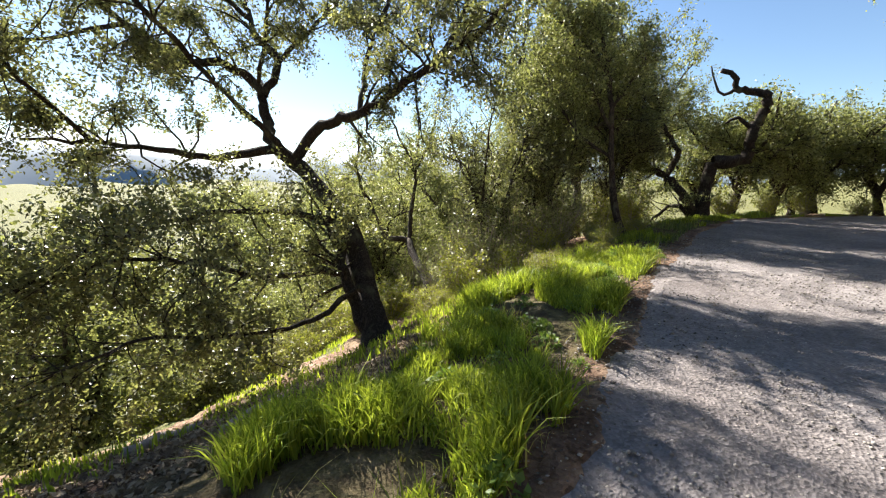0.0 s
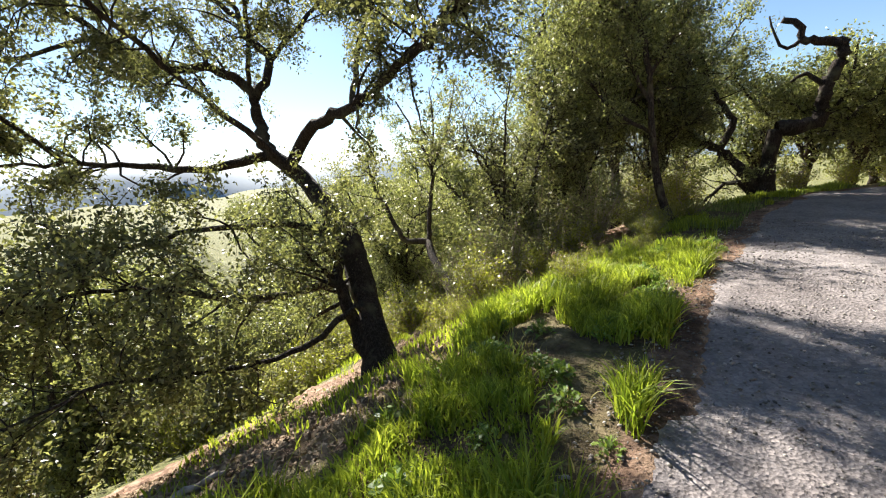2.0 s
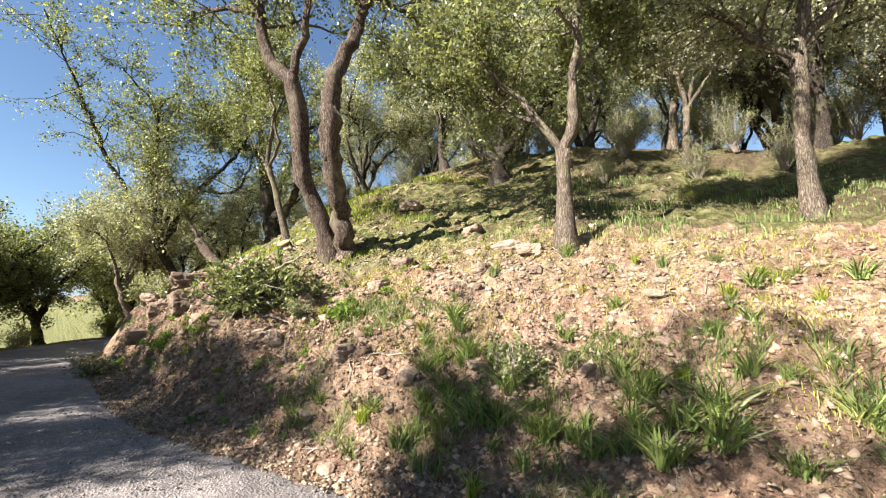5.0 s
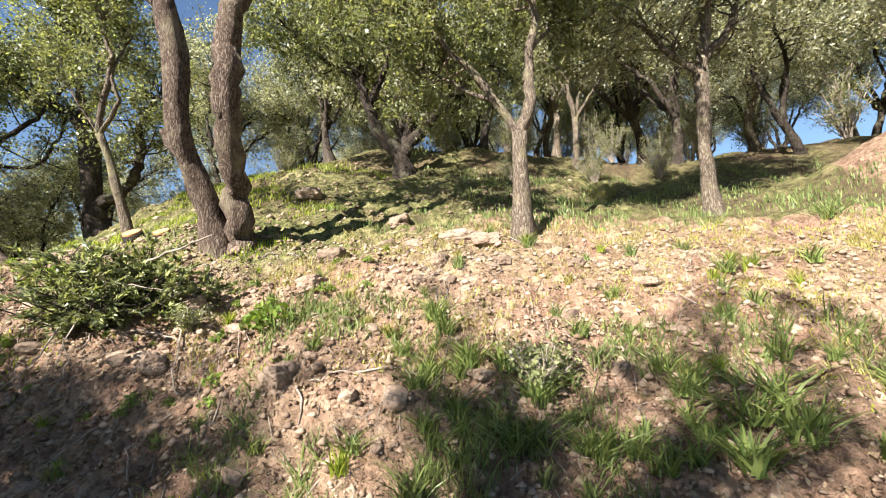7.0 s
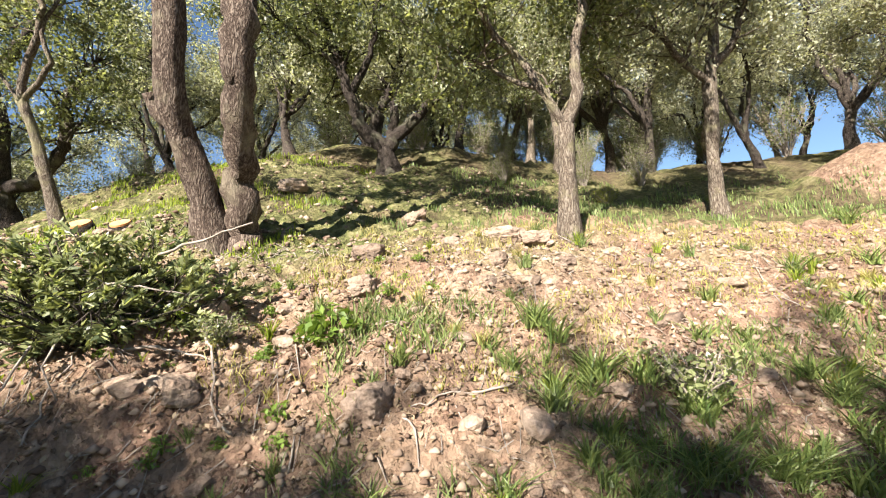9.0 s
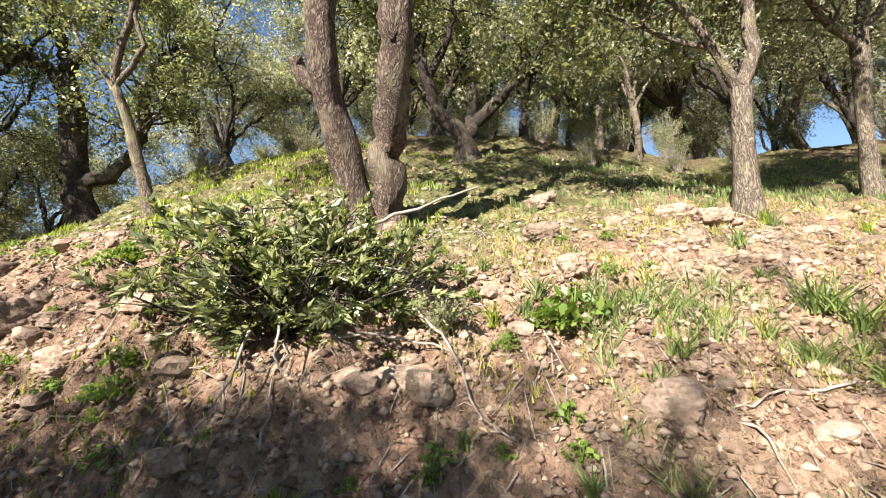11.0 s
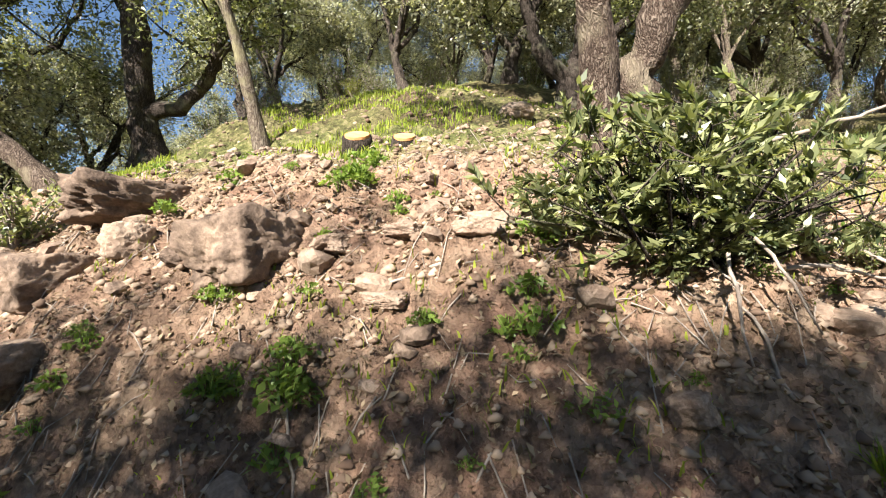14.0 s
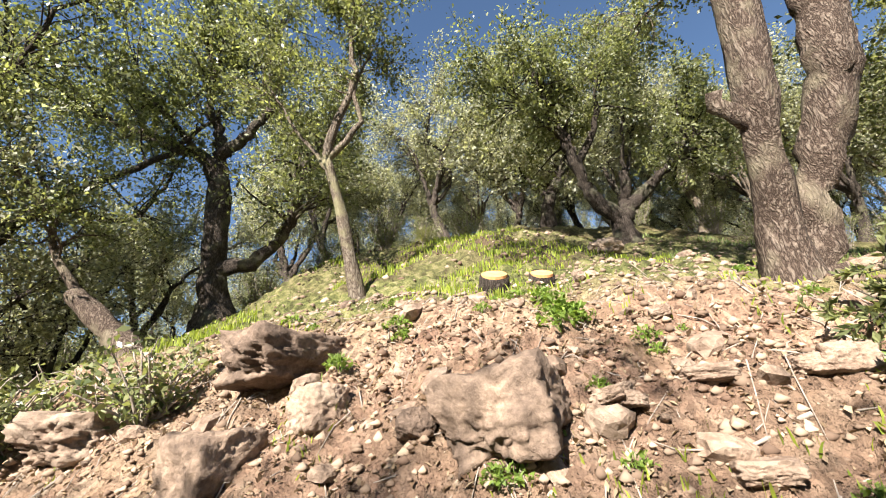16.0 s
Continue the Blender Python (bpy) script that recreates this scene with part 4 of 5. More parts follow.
def plant_shrubs():
    shrub("leafy_shrub", "rounded broad-leaved green shrub on the stony bank", 8.84, 4.92, 0.86, 0.94, 105, 24000, 0.058, LEAF_SHRUB, 71, z=1.22, aspect=0.3, whorls=True, long=1.25)
    rng = np.random.RandomState(3)
    under = shrub("undergrowth_shrub", "yellow-green leafy undergrowth below the road verge", 0.6, 8.6, 0.8, 1.2, 30, 3600, 0.05, LEAF_YELLOW, 72)
    thick = shrub("thicket_shrub", "tangled dark thicket of thin stems on the slope", 1.2, 9.8, 0.9, 2.0, 40, 4200, 0.05, LEAF_OLIVE, 73)
    for x, y, k, s in ((1.8, 9.2, 0, 0.8), (-0.2, 8.0, 0, 0.6), (2.6, 9.9, 0, 0.9), (0.1, 9.6, 1, 0.8), (3.2, 10.4, 1, 0.9), (2.0, 10.6, 1, 1.2), (-1.2, 10.4, 0, 1.1), (0.8, 11.6, 1, 1.2), (-2.4, 10.8, 0, 1.2), (3.9, 12.6, 1, 1.2), (5.4, 12.8, 0, 1.1), (6.8, 14.2, 0, 1.2), (4.6, 11.9, 0, 0.8), (-3.4, 9.6, 0, 1.0), (-1.8, 9.0, 0, 0.8), (7.6, 15.6, 0, 1.1), (8.2, 17.0, 1, 1.2), (11.8, 16.3, 0, 1.0), (13.5, 16.2, 0, 0.8), (15.8, 17.0, 0, 0.9), (18.8, 17.4, 0, 0.9), (22, 16.4, 0, 1.0), (25.5, 14.0, 0, 1.3), (27.5, 11.8, 0, 1.4), (0.1, 7.3, 0, 0.35), (-0.3, 6.9, 0, 0.3), (-2.6, 11.6, 0, 1.3), (-3.6, 12.6, 1, 1.3), (-1.6, 12.8, 0, 1.4), (-4.6, 10.6, 0, 1.3), (-5.4, 12.0, 1, 1.5), (-3.0, 14.6, 0, 1.8), (-5.8, 14.2, 0, 1.8), (-1.0, 15.4, 1, 1.6), (-6.8, 9.2, 0, 1.4), (-7.6, 11.4, 0, 1.7), (0.8, 14.6, 0, 1.5), (-4.8, 17.0, 0, 2.0), (-8.4, 14.4, 0, 2.0), (1.6, 17.0, 1, 1.6), (12.0, -2.4, 1, 0.5), (11.0, -4.2, 1, 0.55), (13.2, -3.6, 1, 0.6), (10.4, -5.8, 1, 0.6), (9.6, -3.0, 0, 0.4), (15.0, -1.8, 1, 0.6), (12.4, -6.4, 1, 0.7), (17.8, 3.0, 1, 0.6), (19.0, 5.6, 1, 0.7), (15.6, 4.4, 0, 0.35), (20.5, 9.4, 1, 0.8), (13, -9.5, 1, 1.1), (15, -8, 1, 1.2), (17, -6, 1, 1.1), (11, -11.5, 1, 1.2), (19, -4, 1, 1.2), (21, -1, 1, 1.2), (14.4, -11.6, 1, 1.4), (9, -12, 1, 1.2), (21.5, 2.6, 1, 1.2), (18.4, -9.6, 1, 1.4), (23.5, -5, 1, 1.4), (7, -14, 1, 1.3), (16, -5.0, 1, 0.9), (12.2, -9.8, 1, 1.0), (22.5, 6.6, 1, 1.2), (23, 10.8, 1, 1.3)):
        place((under, thick)[k], x, y, s, rng.uniform(0, 360))
    for u in np.arange(5.2, 12.5, 0.6):  # weeds along the outer edge of the verge
        x, y = to_xy(u, float(edge_left(u)) - rng.uniform(1.0, 1.9))
        place(under, x, y, rng.uniform(0.25, 0.42), rng.uniform(0, 360))
    low = shrub("low_shrub", "low grey-green bush rooted in the stony bank", 10.9, 8.9, 0.45, 0.5, 24, 1300, 0.05, LEAF_SHRUB, 74)
    for x, y, s in ((12.8, 8.6, 1.2), (13.6, 9.6, 1.4), (15.0, 10.4, 1.5), (6.0, 1.5, 0.8), (8.2, 4.1, 0.5)):
        place(low, x, y, s, rng.uniform(0, 360))


def herb(seed, n=60, r=0.13, size=0.045):
    rng = np.random.RandomState(seed)
    a, w = rng.uniform(0, 6.283, n), r * rng.rand(n) ** 0.6
    c = np.stack([np.cos(a) * w, np.sin(a) * w, 0.03 + rng.rand(n) * 0.13 * (1.2 - w / r)], -1)
    return leaves_mesh("herb", c, size, rng, LEAF_HERB, (0, 0, 0), 0.55, 1.2)


def blades(xyz, h, rng, mat, name, lean=0.45, width=0.007):
    n = len(xyz)
    a, b = rng.uniform(0, 6.283, n), rng.uniform(0, 6.283, n)
    h = h[:, None]
    side = np.stack([np.cos(a), np.sin(a), a * 0], -1) * width * (0.6 + rng.rand(n, 1))
    bend = np.stack([np.cos(b), np.sin(b), b * 0], -1) * h * lean * rng.rand(n, 1)
    up = np.array([0, 0, 1.0])
    p0, p1, p2, p3 = xyz, xyz + up * h * 0.42 + bend * 0.22, xyz + up * h * 0.78 + bend * 0.6, xyz + up * h * (1 - 0.12 * rng.rand(n, 1)) + bend * 1.15
    v = np.stack([p0 - side, p0 + side, p1 - side * 0.9, p1 + side * 0.9, p2 - side * 0.55, p2 + side * 0.55, p3], 1).reshape(-1, 3)
    i = np.arange(n)[:, None] * 7
    f = np.concatenate([i + [0, 1, 3], i + [0, 3, 2], i + [2, 3, 5], i + [2, 5, 4], i + [4, 5, 6]])
    return mesh_np(name, v, f, mat)


def on_ground(u, v, sink=0.01):
    x, y = to_xy(u, v)
    return np.stack([x, y, height(u, v) - sink], -1)


def grow_grass():
    rng = np.random.RandomState(17)

    def field(name, label, n, us, band, heights, mat, side, patch=0.0, freq=1.0, lean=0.45, width=0.006):
        u = rng.uniform(us[0], us[1], n)
        off = band[0] + (band[1] - band[0]) * rng.rand(n)
        v = edge_left(u) - off if side < 0 else edge_right(u) + off
        x, y = to_xy(u, v)
        keep = fbm(x, y, freq, 3) > patch
        u, v = u[keep], v[keep]
        x, y = to_xy(u, v)
        tall = heights[0] + (heights[1] - heights[0]) * np.clip(0.5 + 1.1 * fbm(x + 50, y, 1.4, 3), 0, 1) * (0.6 + 0.5 * rng.rand(len(u)))
        tagged(new(name, blades(on_ground(u, v), tall, rng, mat, name, lean, width)), label, "grass", kind="stuff")

    field("verge_grass", "tall bright green grass along the road verge", 38000, (0.3, 7), (-0.1, 2.0), (0.03, 0.38), GRASS, -1, 0.01, 1.7, 0.9, 0.0055)
    field("dry_grass", "straw-coloured dry grass among the green verge", 5000, (0.3, 9), (-0.15, 2.2), (0.03, 0.2), GRASS_DRY, -1, -0.1, 1.5, 1.2, 0.004)
    field("verge_grass", "tall bright green grass along the road verge", 17000, (6.5, 22), (0.0, 1.2), (0.04, 0.26), GRASS, -1, 0.04, 1.1, width=0.008)
    # Shade on this part of the verge is put into the darker blade colour.
    field("verge_grass", "dark shaded grass along the road verge", 8000, (3, 20), (-0.05, 1.6), (0.04, 0.24), GRASS_DARK, -1, -0.05, 1.6, width=0.006)
    field("slope_grass", "thin green grass on the shaded valley slope", 9000, (-1, 9), (2.2, 7), (0.05, 0.2), GRASS, -1, 0.0, 0.8, width=0.008)
    field("hill_grass", "short green grass on the open hillside", 26000, (9.5, 20), (2.4, 8.5), (0.04, 0.16), GRASS, 1, 0.06, 0.9, width=0.008)
    field("hill_grass", "short green grass on the open hillside", 14000, (1, 10.5), (3.8, 9), (0.05, 0.18), GRASS_DARK, 1, -0.02, 0.9, width=0.008)
    field("dry_grass", "short straw-coloured grass on the sunny bank", 16000, (2, 9), (1.0, 3.9), (0.03, 0.14), GRASS_DRY, 1, 0.02, 2.0, 1.1, 0.0035)
    field("bank_grass", "long dark grass at the foot of the bank", 15000, (1, 8.0), (0.15, 1.7), (0.05, 0.26), GRASS_DARK, 1, 0.08, 2.3, 1.5, 0.0045)
    field("turf", "thin yellow-green turf on the sunny bank", 15000, (0.5, 8.5), (0.9, 3.8), (0.015, 0.07), GRASS_GOLD, 1, 0.03, 1.3, 0.8, 0.005)
    field("bank_grass", "small green grass on the stony bank", 5000, (7.5, 16), (0.2, 2.2), (0.03, 0.13), GRASS, 1, 0.22, 1.6, 0.8)


def tuft_mesh(seed, mat, n=46, r=0.07, h=0.3):
    rng = np.random.RandomState(seed)
    a, w = rng.uniform(0, 6.283, n), r * rng.rand(n)
    return blades(np.stack([np.cos(a) * w, np.sin(a) * w, 0 * a], -1), h * rng.uniform(0.5, 1, n), rng, mat, "grass_tuft", 1.3, 0.006)


def lush_tuft(seed, n=60, r=0.12, h=0.36):
    rng = np.random.RandomState(seed)
    a, w = rng.uniform(0, 6.283, n), r * rng.rand(n) ** 0.7
    return blades(np.stack([np.cos(a) * w, np.sin(a) * w, 0 * a], -1), h * rng.uniform(0.45, 1, n), rng, BLADE, "grass_tuft", 1.9, 0.0085)


def stalks(seed, n=7, r=0.1):
    rng = np.random.RandomState(seed)
    tb = Tubes()
    for _ in range(n):
        a, w = rng.uniform(0, 6.283), r * rng.rand()
        tb.add([(0, 0, -0.02), (math.cos(a) * w * 0.4, math.sin(a) * w * 0.4, 0.06), (math.cos(a) * w, math.sin(a) * w, 0.13)], [0.004, 0.003, 0.002], 4)
    return tb.mesh("stem", LEAF_HERB, (0, 0, 0))


# plants that stand out singly: x, y, scale
LUSH_SPOTS = ((6.73, 2.1, 0.9), (6.54, 1.97, 1.1), (6.46, 1.67, 1.0), (6.14, 1.54, 1.1), (6.05, 1.87, 1.2), (6.2, 2.24, 1.0), (5.9, 1.6, 1.1), (5.66, 1.39, 1.2), (5.56, 0.75, 1.1), (5.36, 0.46, 1.3), (5.12, 0.27, 1.2), (5.14, 0.71, 1.3))
ROSETTES = ((6.15, -1.06, 0.9), (6.05, -1.48, 0.8), (5.69, -1.73, 0.9), (6.08, -3.14, 1.0), (7.31, 3.0, 0.7), (6.4, 0.29, 0.7), (5.75, -0.27, 0.8), (5.61, -0.54, 0.7), (6.09, 0.5, 0.8), (7.12, 2.3, 0.7), (7.23, 1.93, 0.5), (5.33, -0.26, 0.9), (6.21, 0.91, 0.8), (6.81, 3.44, 0.7), (6.39, 2.82, 0.7))
HERB_SPOTS = ((8.99, 5.88, 1.1), (9.28, 5.66, 0.9), (9.72, 6.87, 1.0), (7.71, 4.41, 0.8), (7.75, 3.35, 1.9), (9.75, 6.79, 0.9), (9.99, 7.13, 1.1), (9.66, 6.84, 1.2), (10.01, 7.06, 0.9), (10.4, 7.07, 0.9), (9.07, 5.96, 0.9), (9.39, 6.25, 0.7), (10.7, 6.09, 1.3), (10.93, 7.79, 0.9), (10.92, 7.93, 0.9), (11.3, 8.57, 1.3), (11.82, 6.94, 1.0), (10.66, 6.28, 1.1), (11.22, 5.75, 1.2), (11.79, 7.44, 1.0), (10.26, 5.97, 0.8), (7.44, 3.8, 0.9), (10.73, 6.1, 1.0))


def scatter_small():
    rng = np.random.RandomState(23)
    tufts = [tuft_mesh(80 + k, (GRASS_DARK, GRASS, GRASS_DARK, GRASS_DRY)[k], h=(0.34, 0.26, 0.22, 0.2)[k]) for k in range(4)]
    lush = [lush_tuft(100 + k) for k in range(4)]
    herbs = [(herb(90 + k, 60 + 25 * k), stalks(95 + k)) for k in range(3)]

    def stand(ob, x, y, s, sink=0.01):
        ob.matrix_world = Matrix.Translation((x, y, ground_at(x, y) - sink)) @ pose(0, 0, 0, 0, 0, rng.uniform(0, 360)) @ Matrix.Scale(s, 4)

    def tuft(me, x, y, s, label):
        ob = new("grass_tuft", me)
        stand(ob, x, y, s)
        tagged(ob, label, "grass tuft", "grass tufts on the bank")

    def herb_plant(x, y, s):
        root = new("herb_plant")
        leaf, stem = herbs[rng.randint(3)]
        child("stem", stem, root)
        child("foliage", leaf, root)
        stand(root, x, y, s)
        tagged(root, "small bright green leafy plant on bare soil", "plant", "small plants on the bank")

    for k in range(70):
        u = rng.uniform(2.5, 9.5)
        x, y = to_xy(u, edge_right(u) + rng.uniform(0.1, 3.4))
        tuft(tufts[rng.randint(4)], x, y, rng.uniform(0.5, 1.0), "arching tuft of long grass on the bank")
    for x, y, s in LUSH_SPOTS:
        for k in range(3):
            tuft(lush[rng.randint(4)], x + rng.normal() * 0.13, y + rng.normal() * 0.13, s * rng.uniform(0.45, 0.85), "lush clump of broad arching grass blades")
    for x, y, s in ROSETTES:
        tuft(lush[rng.randint(4)], x, y, s * 0.8, "single rosette of broad grass blades on dry soil")
    for k in range(30):
        u = rng.uniform(1.5, 6.5)
        x, y = to_xy(u, edge_right(u) + rng.uniform(0.1, 1.3))
        tuft(lush[rng.randint(4)], x, y, rng.uniform(0.4, 0.85), "clump of broad grass blades at the bank foot")
    for k in range(60):
        u = rng.uniform(7, 16.5)
        x, y = to_xy(u, edge_right(u) + rng.uniform(0.1, 3.2))
        herb_plant(x, y, rng.uniform(0.4, 0.9))
    for x, y, s in HERB_SPOTS:
        herb_plant(x, y, s)
        herb_plant(x + rng.normal() * 0.06, y + rng.normal() * 0.06, s * 0.8)
    for k in range(45):
        u = rng.uniform(1.0, 8.0)
        x, y = to_xy(u, edge_left(u) - rng.uniform(-0.2, 1.6))
        herb_plant(x, y, rng.uniform(0.6, 1.2))


# ---- rocks ----
def rock_mesh(seed, sx, sy, sz, mat, cuts=3, rough=0.22, name="rock"):
    bm = bmesh.new()
    bmesh.ops.create_icosphere(bm, subdivisions=cuts, radius=1)
    off = Vector((seed * 3.7, seed * 1.3, 0))
    for v in bm.verts:
        p = v.co.copy()
        box = p / max(abs(p.x), abs(p.y), abs(p.z))
        p = p.lerp(box * 0.85, 0.6)
        k = 1 + rough * 0.8 * noise.noise(p * 0.9 + off) + rough * 0.35 * noise.noise(p * 2.6 + off) - rough * 0.45 * abs(noise.noise(p * 4.3 + off)) + rough * 0.2 * noise.noise(p * 11 + off)
        v.co = Vector((p.x * sx * k, p.y * sy * k, p.z * sz * k))
    for f in bm.faces:
        f.smooth = cuts > 3
    me = bpy.data.meshes.new(name)
    bm.to_mesh(me)
    bm.free()
    me.materials.append(mat)
    return me


def set_rocks():
    def boulder(x, y, z, sx, sy, sz, turn, mat, seed, label, tip=0):
        ob = new("boulder", rock_mesh(seed, sx, sy, sz, mat, 5, 0.34, "boulder"))
        ob.matrix_world = pose(x, y, z, tip, 0, turn)
        tagged(ob, label, "boulder", "boulders on the bank")

    boulder(10.6, 6.9, 1.42, 0.42, 0.34, 0.29, 128, ROCK_DARK, 2, "large weathered boulder half sunk in the bank", 10)
    boulder(12.25, 7.68, 1.96, 0.6, 0.34, 0.25, 118, ROCK_DARK, 5, "long dark-sided boulder on the bank top")
    boulder(11.82, 8.18, 1.26, 0.27, 0.25, 0.24, 120, ROCK_DARK, 8, "rounded boulder with one ochre face at the bank edge")
    boulder(11.52, 7.64, 1.55, 0.2, 0.16, 0.16, 100, ROCK_TAN, 9, "pale tan angular boulder in the bank")
    boulder(13.2, 8.9, 1.5, 0.55, 0.35, 0.22, 150, ROCK_TAN, 12, "pale flat boulder above the road")
    boulder(14.1, 9.5, 1.5, 0.5, 0.4, 0.3, 20, ROCK_DARK, 13, "dark boulder overhanging the road edge")
    boulder(7.2, 3.28, 0.86, 0.17, 0.15, 0.14, 30, ROCK_TAN, 14, "round brown boulder at the foot of the bank")
    boulder(8.84, 5.73, 0.62, 0.13, 0.11, 0.09, 10, ROCK_TAN, 15, "smooth round tan stone in the bank")
    boulder(8.17, 2.9, 1.68, 0.15, 0.12, 0.11, 40, ROCK_TAN, 16, "pale angular stone on the stony bank")
    boulder(8.7, 2.65, 2.1, 0.2, 0.14, 0.11, 60, ROCK_DARK, 17, "dark broken stone on the bank top")
    boulder(8.4, 0.95, 2.32, 0.3, 0.2, 0.12, 75, ROCK_TAN, 18, "flat pale stone below the slim oak")
    boulder(12.15, 5.9, 2.5, 0.28, 0.22, 0.16, 20, ROCK_TAN, 19, "pale stone beside the sawn stumps")
    boulder(12.6, 2.6, 3.95, 0.3, 0.22, 0.16, 70, ROCK_TAN, 20, "whitish stone in the hillside grass")
    boulder(9.7, 6.3, 1.13, 0.14, 0.11, 0.06, 35, ROCK_TAN, 21, "flat tan slab bedded in the bank")
    boulder(8.2, 4.35, 0.95, 0.26, 0.2, 0.16, 55, ROCK_TAN, 22, "reddish boulder below the shrub")
    for k, (x, y, sx, sy, sz, dark) in enumerate(((10.18, 6.45, 0.13, 0.1, 0.05, 0), (9.44, 5.78, 0.14, 0.1, 0.08, 0), (8.45, 5.57, 0.1, 0.08, 0.07, 0), (11.24, 8.21, 0.3, 0.2, 0.16, 0), (8.72, 5.85, 0.06, 0.04, 0.06, 1), (9.53, 5.86, 0.11, 0.09, 0.06, 0), (10.22, 6.47, 0.14, 0.11, 0.05, 0), (8.08, 2.96, 0.15, 0.12, 0.11, 0), (7.95, 4.33, 0.13, 0.12, 0.1, 0), (8.1, 0.71, 0.22, 0.14, 0.1, 0), (7.58, 1.92, 0.13, 0.1, 0.09, 0), (10.04, 1.31, 0.26, 0.2, 0.14, 1), (6.41, -0.17, 0.18, 0.14, 0.06, 0), (7.56, 0.81, 0.12, 0.1, 0.08, 1), (10.28, 5.7, 0.1, 0.08, 0.05, 0), (8.52, 4.1, 0.12, 0.1, 0.08, 0), (9.9, 6.1, 0.16, 0.12, 0.05, 0), (10.9, 7.3, 0.12, 0.1, 0.09, 1), (9.75, 5.6, 0.1, 0.08, 0.05, 0), (7.9, 1.5, 0.14, 0.11, 0.1, 1))):
        boulder(x, y, ground_at(x, y) + sz * 0.25, sx, sy, sz, 47 * k % 180, (ROCK_TAN, ROCK_DARK)[dark], 60 + k, ("flat pale tan stone bedded in the bank", "rough brown stone lying on the bank")[dark], 12)
    rng = np.random.RandomState(29)
    kinds = [rock_mesh(30 + k, 0.1, 0.08, 0.055, (ROCK_TAN, ROCK_TAN, ROCK_DARK)[k % 3], 2, 0.4, "stone") for k in range(9)]
    for k in range(290):
        u = rng.uniform(4.5, 16.5)
        v = edge_right(u) + (rng.uniform(0, 1.7) if rng.rand() < 0.5 else rng.uniform(1.7, 3.6))
        x, y = to_xy(u, v)
        ob = new("stone", kinds[rng.randint(9)])
        ob.matrix_world = Matrix.Translation((x, y, ground_at(x, y) + 0.005)) @ pose(0, 0, 0, rng.uniform(-25, 25), rng.uniform(-25, 25), rng.uniform(0, 360)) @ Matrix.Scale(0.35 + 1.1 * rng.rand() ** 2.2, 4)
        tagged(ob, "loose broken tan stone on the bank", "stone", "loose stones on the bank")

    def crumbs(name, label, n, us, band, lo, hi, mat, side):
        u = rng.uniform(us[0], us[1], n)
        lo_v, hi_v = edge_left(u), edge_right(u)
        v = hi_v + rng.uniform(band[0], band[1], n) if side > 0 else lo_v + (hi_v - lo_v) * rng.uniform(band[0], band[1], n)
        c = on_ground(u, v, -0.012 if side == 0 else 0.0)
        s = (lo + (hi - lo) * rng.rand(n) ** 3)[:, None]
        oct_ = np.array([(1, 0, 0), (0, 1, 0), (-1, 0, 0), (0, -1, 0), (0, 0, 0.7), (0, 0, -0.7)], float)
        vv = (c[:, None] + oct_[None] * s[:, None] * rng.uniform(0.6, 1.3, (n, 6, 1))).reshape(-1, 3)
        tri = np.array([(0, 1, 4), (1, 2, 4), (2, 3, 4), (3, 0, 4), (1, 0, 5), (2, 1, 5), (3, 2, 5), (0, 3, 5)])
        f = (np.arange(n)[:, None, None] * 6 + tri[None]).reshape(-1, 3)
        tagged(new(name, mesh_np(name, vv, f, mat)), label, "gravel", kind="stuff")

    crumbs("gravel", "loose grey gravel on the road", 26000, (-0.5, 11), (-0.06, 1.06), 0.003, 0.018, GRAVEL, 0)
    crumbs("rubble", "small broken stones on the bank face", 34000, (2, 16.5), (-0.25, 3.6), 0.006, 0.05, RUBBLE, 1)
    crumbs("rubble", "broken stones scattered over the upper hillside", 2600, (6, 19), (3.4, 9), 0.01, 0.08, RUBBLE, 1)
    n = 22000
    u = rng.uniform(3, 16.5, n)
    v = edge_right(u) + rng.uniform(-0.3, 1.8, n)
    c = on_ground(u, v, -0.012)
    tagged(new("leaf_litter", leaves_mesh("leaf_litter", c, 0.04, rng, LITTER, (0, 0, 0), 0.5, 3.0)), "dry brown fallen leaves on the bank", "leaf litter", kind="stuff")
    u = rng.uniform(-1, 5, n)
    v = edge_left(u) - rng.uniform(1.5, 5.0, n)
    c = on_ground(u, v, -0.012)
    tagged(new("leaf_litter", leaves_mesh("leaf_litter", c, 0.045, rng, LITTER, (0, 0, 0), 0.5, 3.0)), "dry brown fallen leaves on the valley slope", "leaf litter", kind="stuff")


def twig_litter():
    rng = np.random.RandomState(41)
    tb = Tubes()
    for k in range(1500):
        u = rng.uniform(4, 16.5)
        v = edge_right(u) + rng.uniform(0.0, 3.2)
        x, y = to_xy(u, v)
        a, ln = rng.uniform(0, 6.283), rng.uniform(0.05, 0.28)
        p = [(x, y), (x + math.cos(a) * ln * 0.5 + rng.normal() * 0.015, y + math.sin(a) * ln * 0.5), (x + math.cos(a) * ln, y + math.sin(a) * ln)]
        tb.add([(q[0], q[1], ground_at(*q) + 0.012) for q in p], [0.005, 0.004, 0.002], 4)
    tagged(new("twig_litter", tb.mesh("twig_litter", STICK, (0, 0, 0))), "short bleached twigs strewn over the bank", "twigs", kind="stuff")


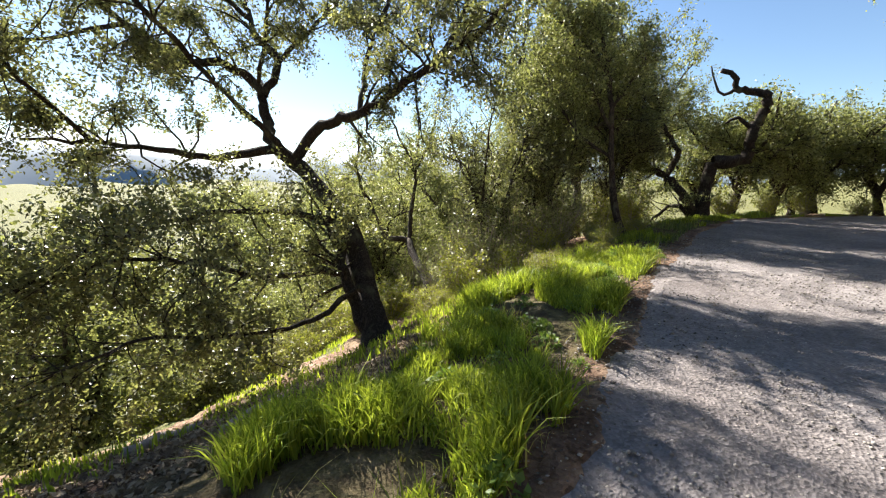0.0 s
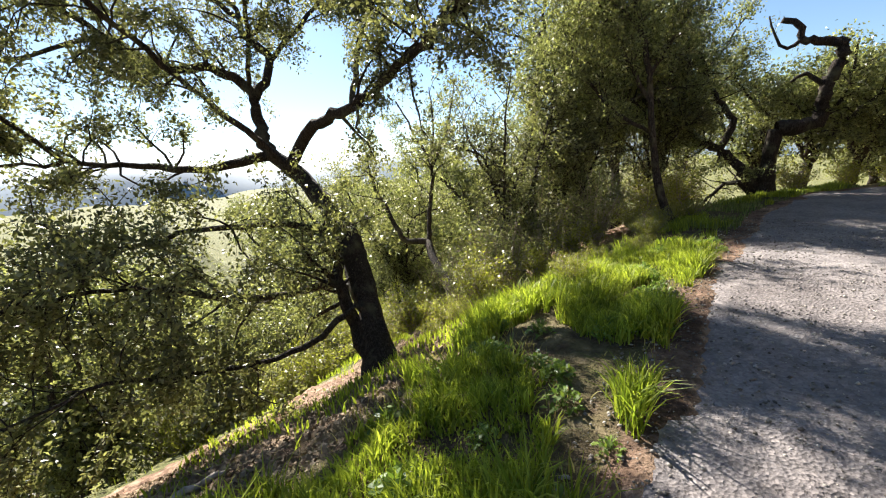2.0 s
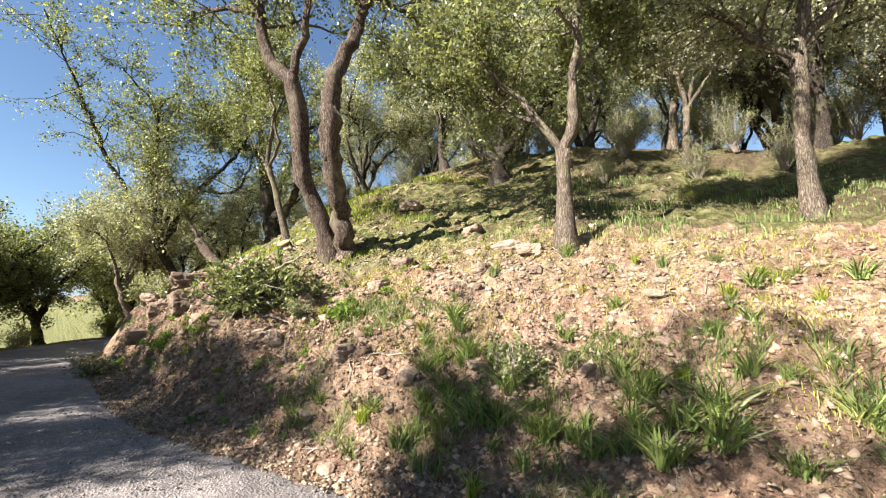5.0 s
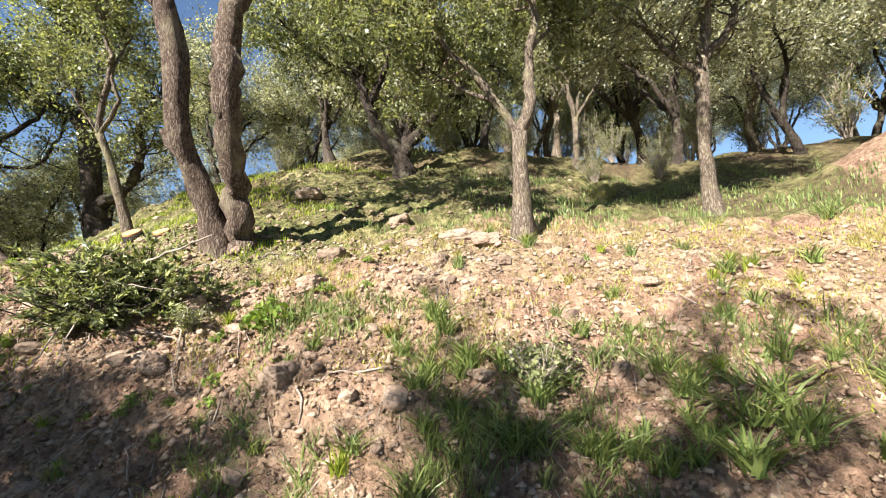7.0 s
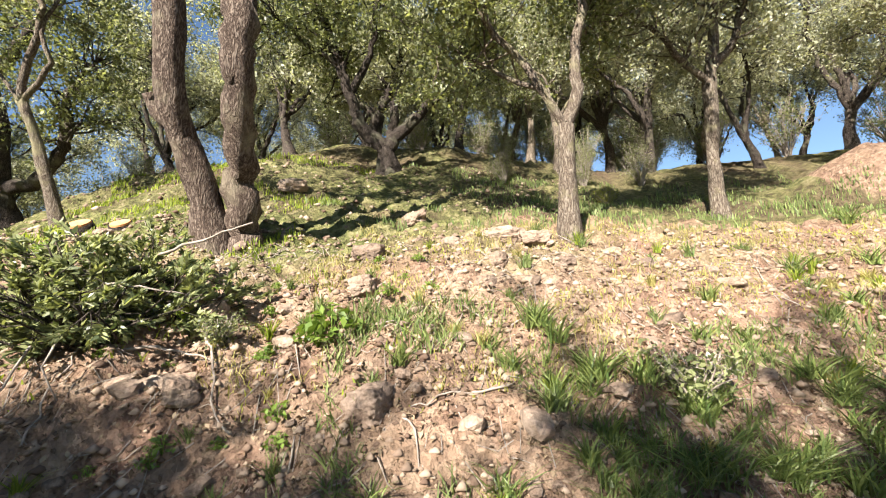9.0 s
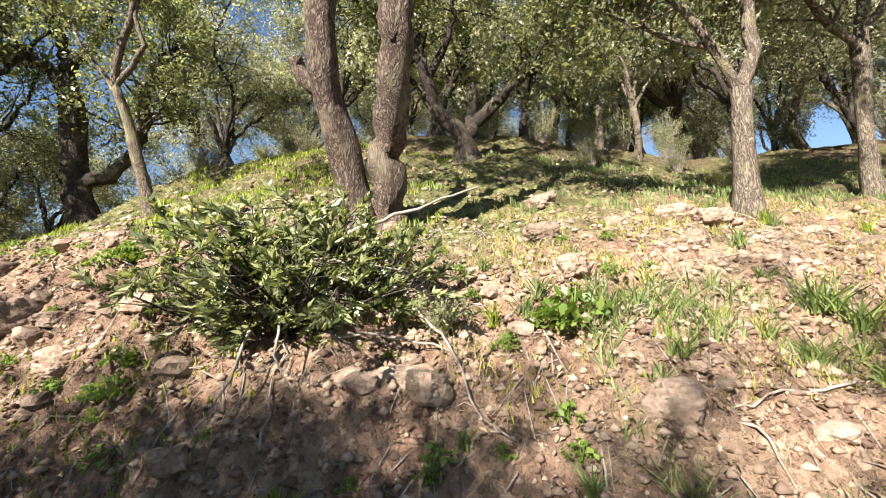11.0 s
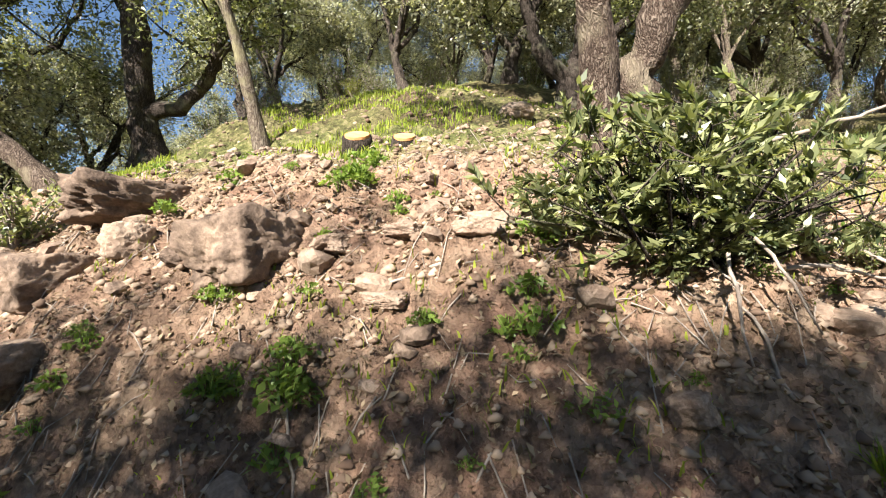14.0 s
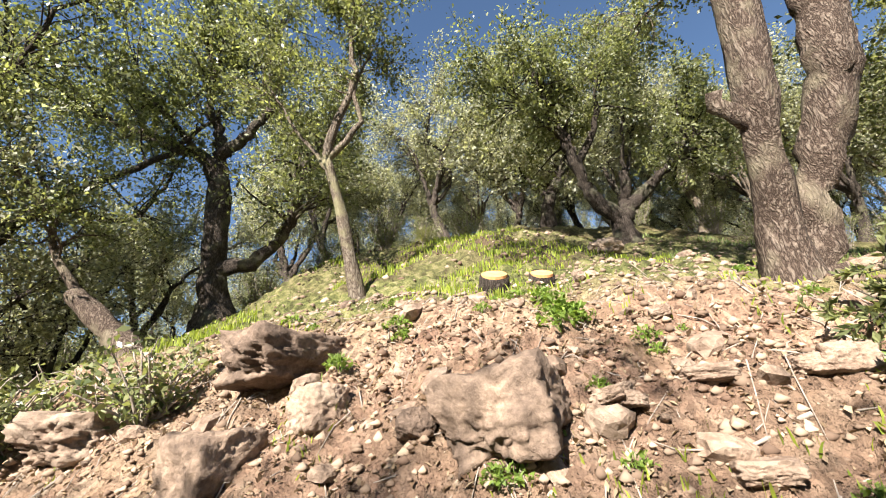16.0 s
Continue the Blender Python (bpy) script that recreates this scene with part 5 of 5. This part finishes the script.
def stump(x, y, r, h, label):
    z = ground_at(x, y)
    root = new("tree_stump")
    # sawn on the slant, facing the road
    root.matrix_world = Matrix.Translation((x, y, z)) @ Matrix.Rotation(radians(34), 4, Vector((-0.5, -0.85, 0)))
    tagged(root, label, "stump", "sawn stumps")
    tb = Tubes()
    tb.add([(0, 0, -0.2), (0, 0, 0.0), (0.01, 0, h * 0.5), (0, 0, h)], [r * 1.3, r * 1.2, r * 1.05, r], 18, 0.2)
    child("bark", tb.mesh("bark", BARK_DARK, (0, 0, 0)), root)
    bm = bmesh.new()
    bmesh.ops.create_cone(bm, cap_ends=True, segments=20, radius1=r * 0.93, radius2=r * 0.9, depth=0.03)
    me = bpy.data.meshes.new("cut_face")
    bm.to_mesh(me)
    bm.free()
    me.materials.append(CUT_WOOD)
    child("cut_face", me, root, "orange freshly sawn wood face").location = (0, 0, h + 0.004)


def stick(pts, r, label):
    q = smooth_line(pts, 0.08)
    rng = np.random.RandomState(int(abs(pts[0][0]) * 100))
    q[1:-1] += rng.normal(size=(len(q) - 2, 3)) * 0.012
    tb = Tubes()
    tb.add(q, np.linspace(r, r * 0.45, len(q)), 7, 0.3)
    tagged(new("dead_branch", tb.mesh("dead_branch", STICK, (0, 0, 0))), label, "branch", "dead branches")


def lay_wood():
    stump(12.13, 5.57, 0.16, 0.19, "dark tree stump with an orange sawn top")
    stump(11.85, 5.1, 0.14, 0.12, "low tree stump with a pale sawn top")
    rng = np.random.RandomState(31)
    for k in range(26):
        u = rng.uniform(6.5, 16)
        v = edge_right(u) + rng.uniform(0.2, 2.6)
        a, ln = rng.uniform(0, 6.283), rng.uniform(0.25, 0.9)
        p = []
        for s in (-0.5, 0, 0.5):
            x, y = to_xy(u, v)
            x, y = x + math.cos(a) * ln * s, y + math.sin(a) * ln * s + rng.normal() * 0.04
            p.append((x, y, ground_at(x, y) + 0.012))
        stick(p, rng.uniform(0.005, 0.014), "thin bleached dead branch lying on the bank")
    stick([(8.6, 4.7, 1.9), (8.3, 4.35, 2.05), (7.95, 3.9, 2.2)], 0.016, "bare grey branch poking out of the shrub")
    stick([(8.55, 4.95, 1.25), (8.3, 4.5, 1.28), (7.95, 4.0, 1.12)], 0.014, "bare grey branch poking out of the shrub")
    stick([(8.59, 4.25, 1.6), (8.1, 4.16, 1.28), (7.85, 4.14, 1.0), (7.72, 4.13, 0.86), (7.55, 4.06, 0.75)], 0.013, "long bleached branch trailing down the bank")
    stick([(8.75, 4.9, 1.7), (8.35, 4.75, 1.75), (8.2, 4.3, 1.66)], 0.011, "bare grey branch poking out of the shrub")
    stick([(8.4, 5.05, 1.42), (8.25, 5.1, 1.2), (8.2, 5.0, 1.0)], 0.009, "bare forked twig hanging below the shrub")
    stick([(9.3, 5.55, 1.4), (9.1, 5.5, 1.22), (8.8, 5.3, 1.12), (8.6, 5.1, 1.12)], 0.03, "dark exposed root along the undercut soil")
    stick([(8.45, 5.2, 1.35), (8.38, 5.3, 1.1), (8.3, 5.4, 0.9)], 0.010, "bare forked twig hanging below the shrub")
    stick([(-1.9, 3.2, ground_at(-1.9, 3.2) + 0.04), (-1.7, 3.4, ground_at(-1.7, 3.4) + 0.05), (-1.45, 3.5, ground_at(-1.45, 3.5) + 0.04)], 0.04, "short dark log on the leaf litter")
    stick([(-2.9, 3.4, ground_at(-2.9, 3.4) + 0.04), (-2.6, 3.6, ground_at(-2.6, 3.6) + 0.06), (-2.35, 3.7, ground_at(-2.35, 3.7) + 0.04)], 0.06, "short dark log on the leaf litter")


build_ground()
build_road()
build_far_hills()
plant_trees()
plant_shrubs()
grow_grass()
set_rocks()
lay_wood()
twig_litter()
scatter_small()
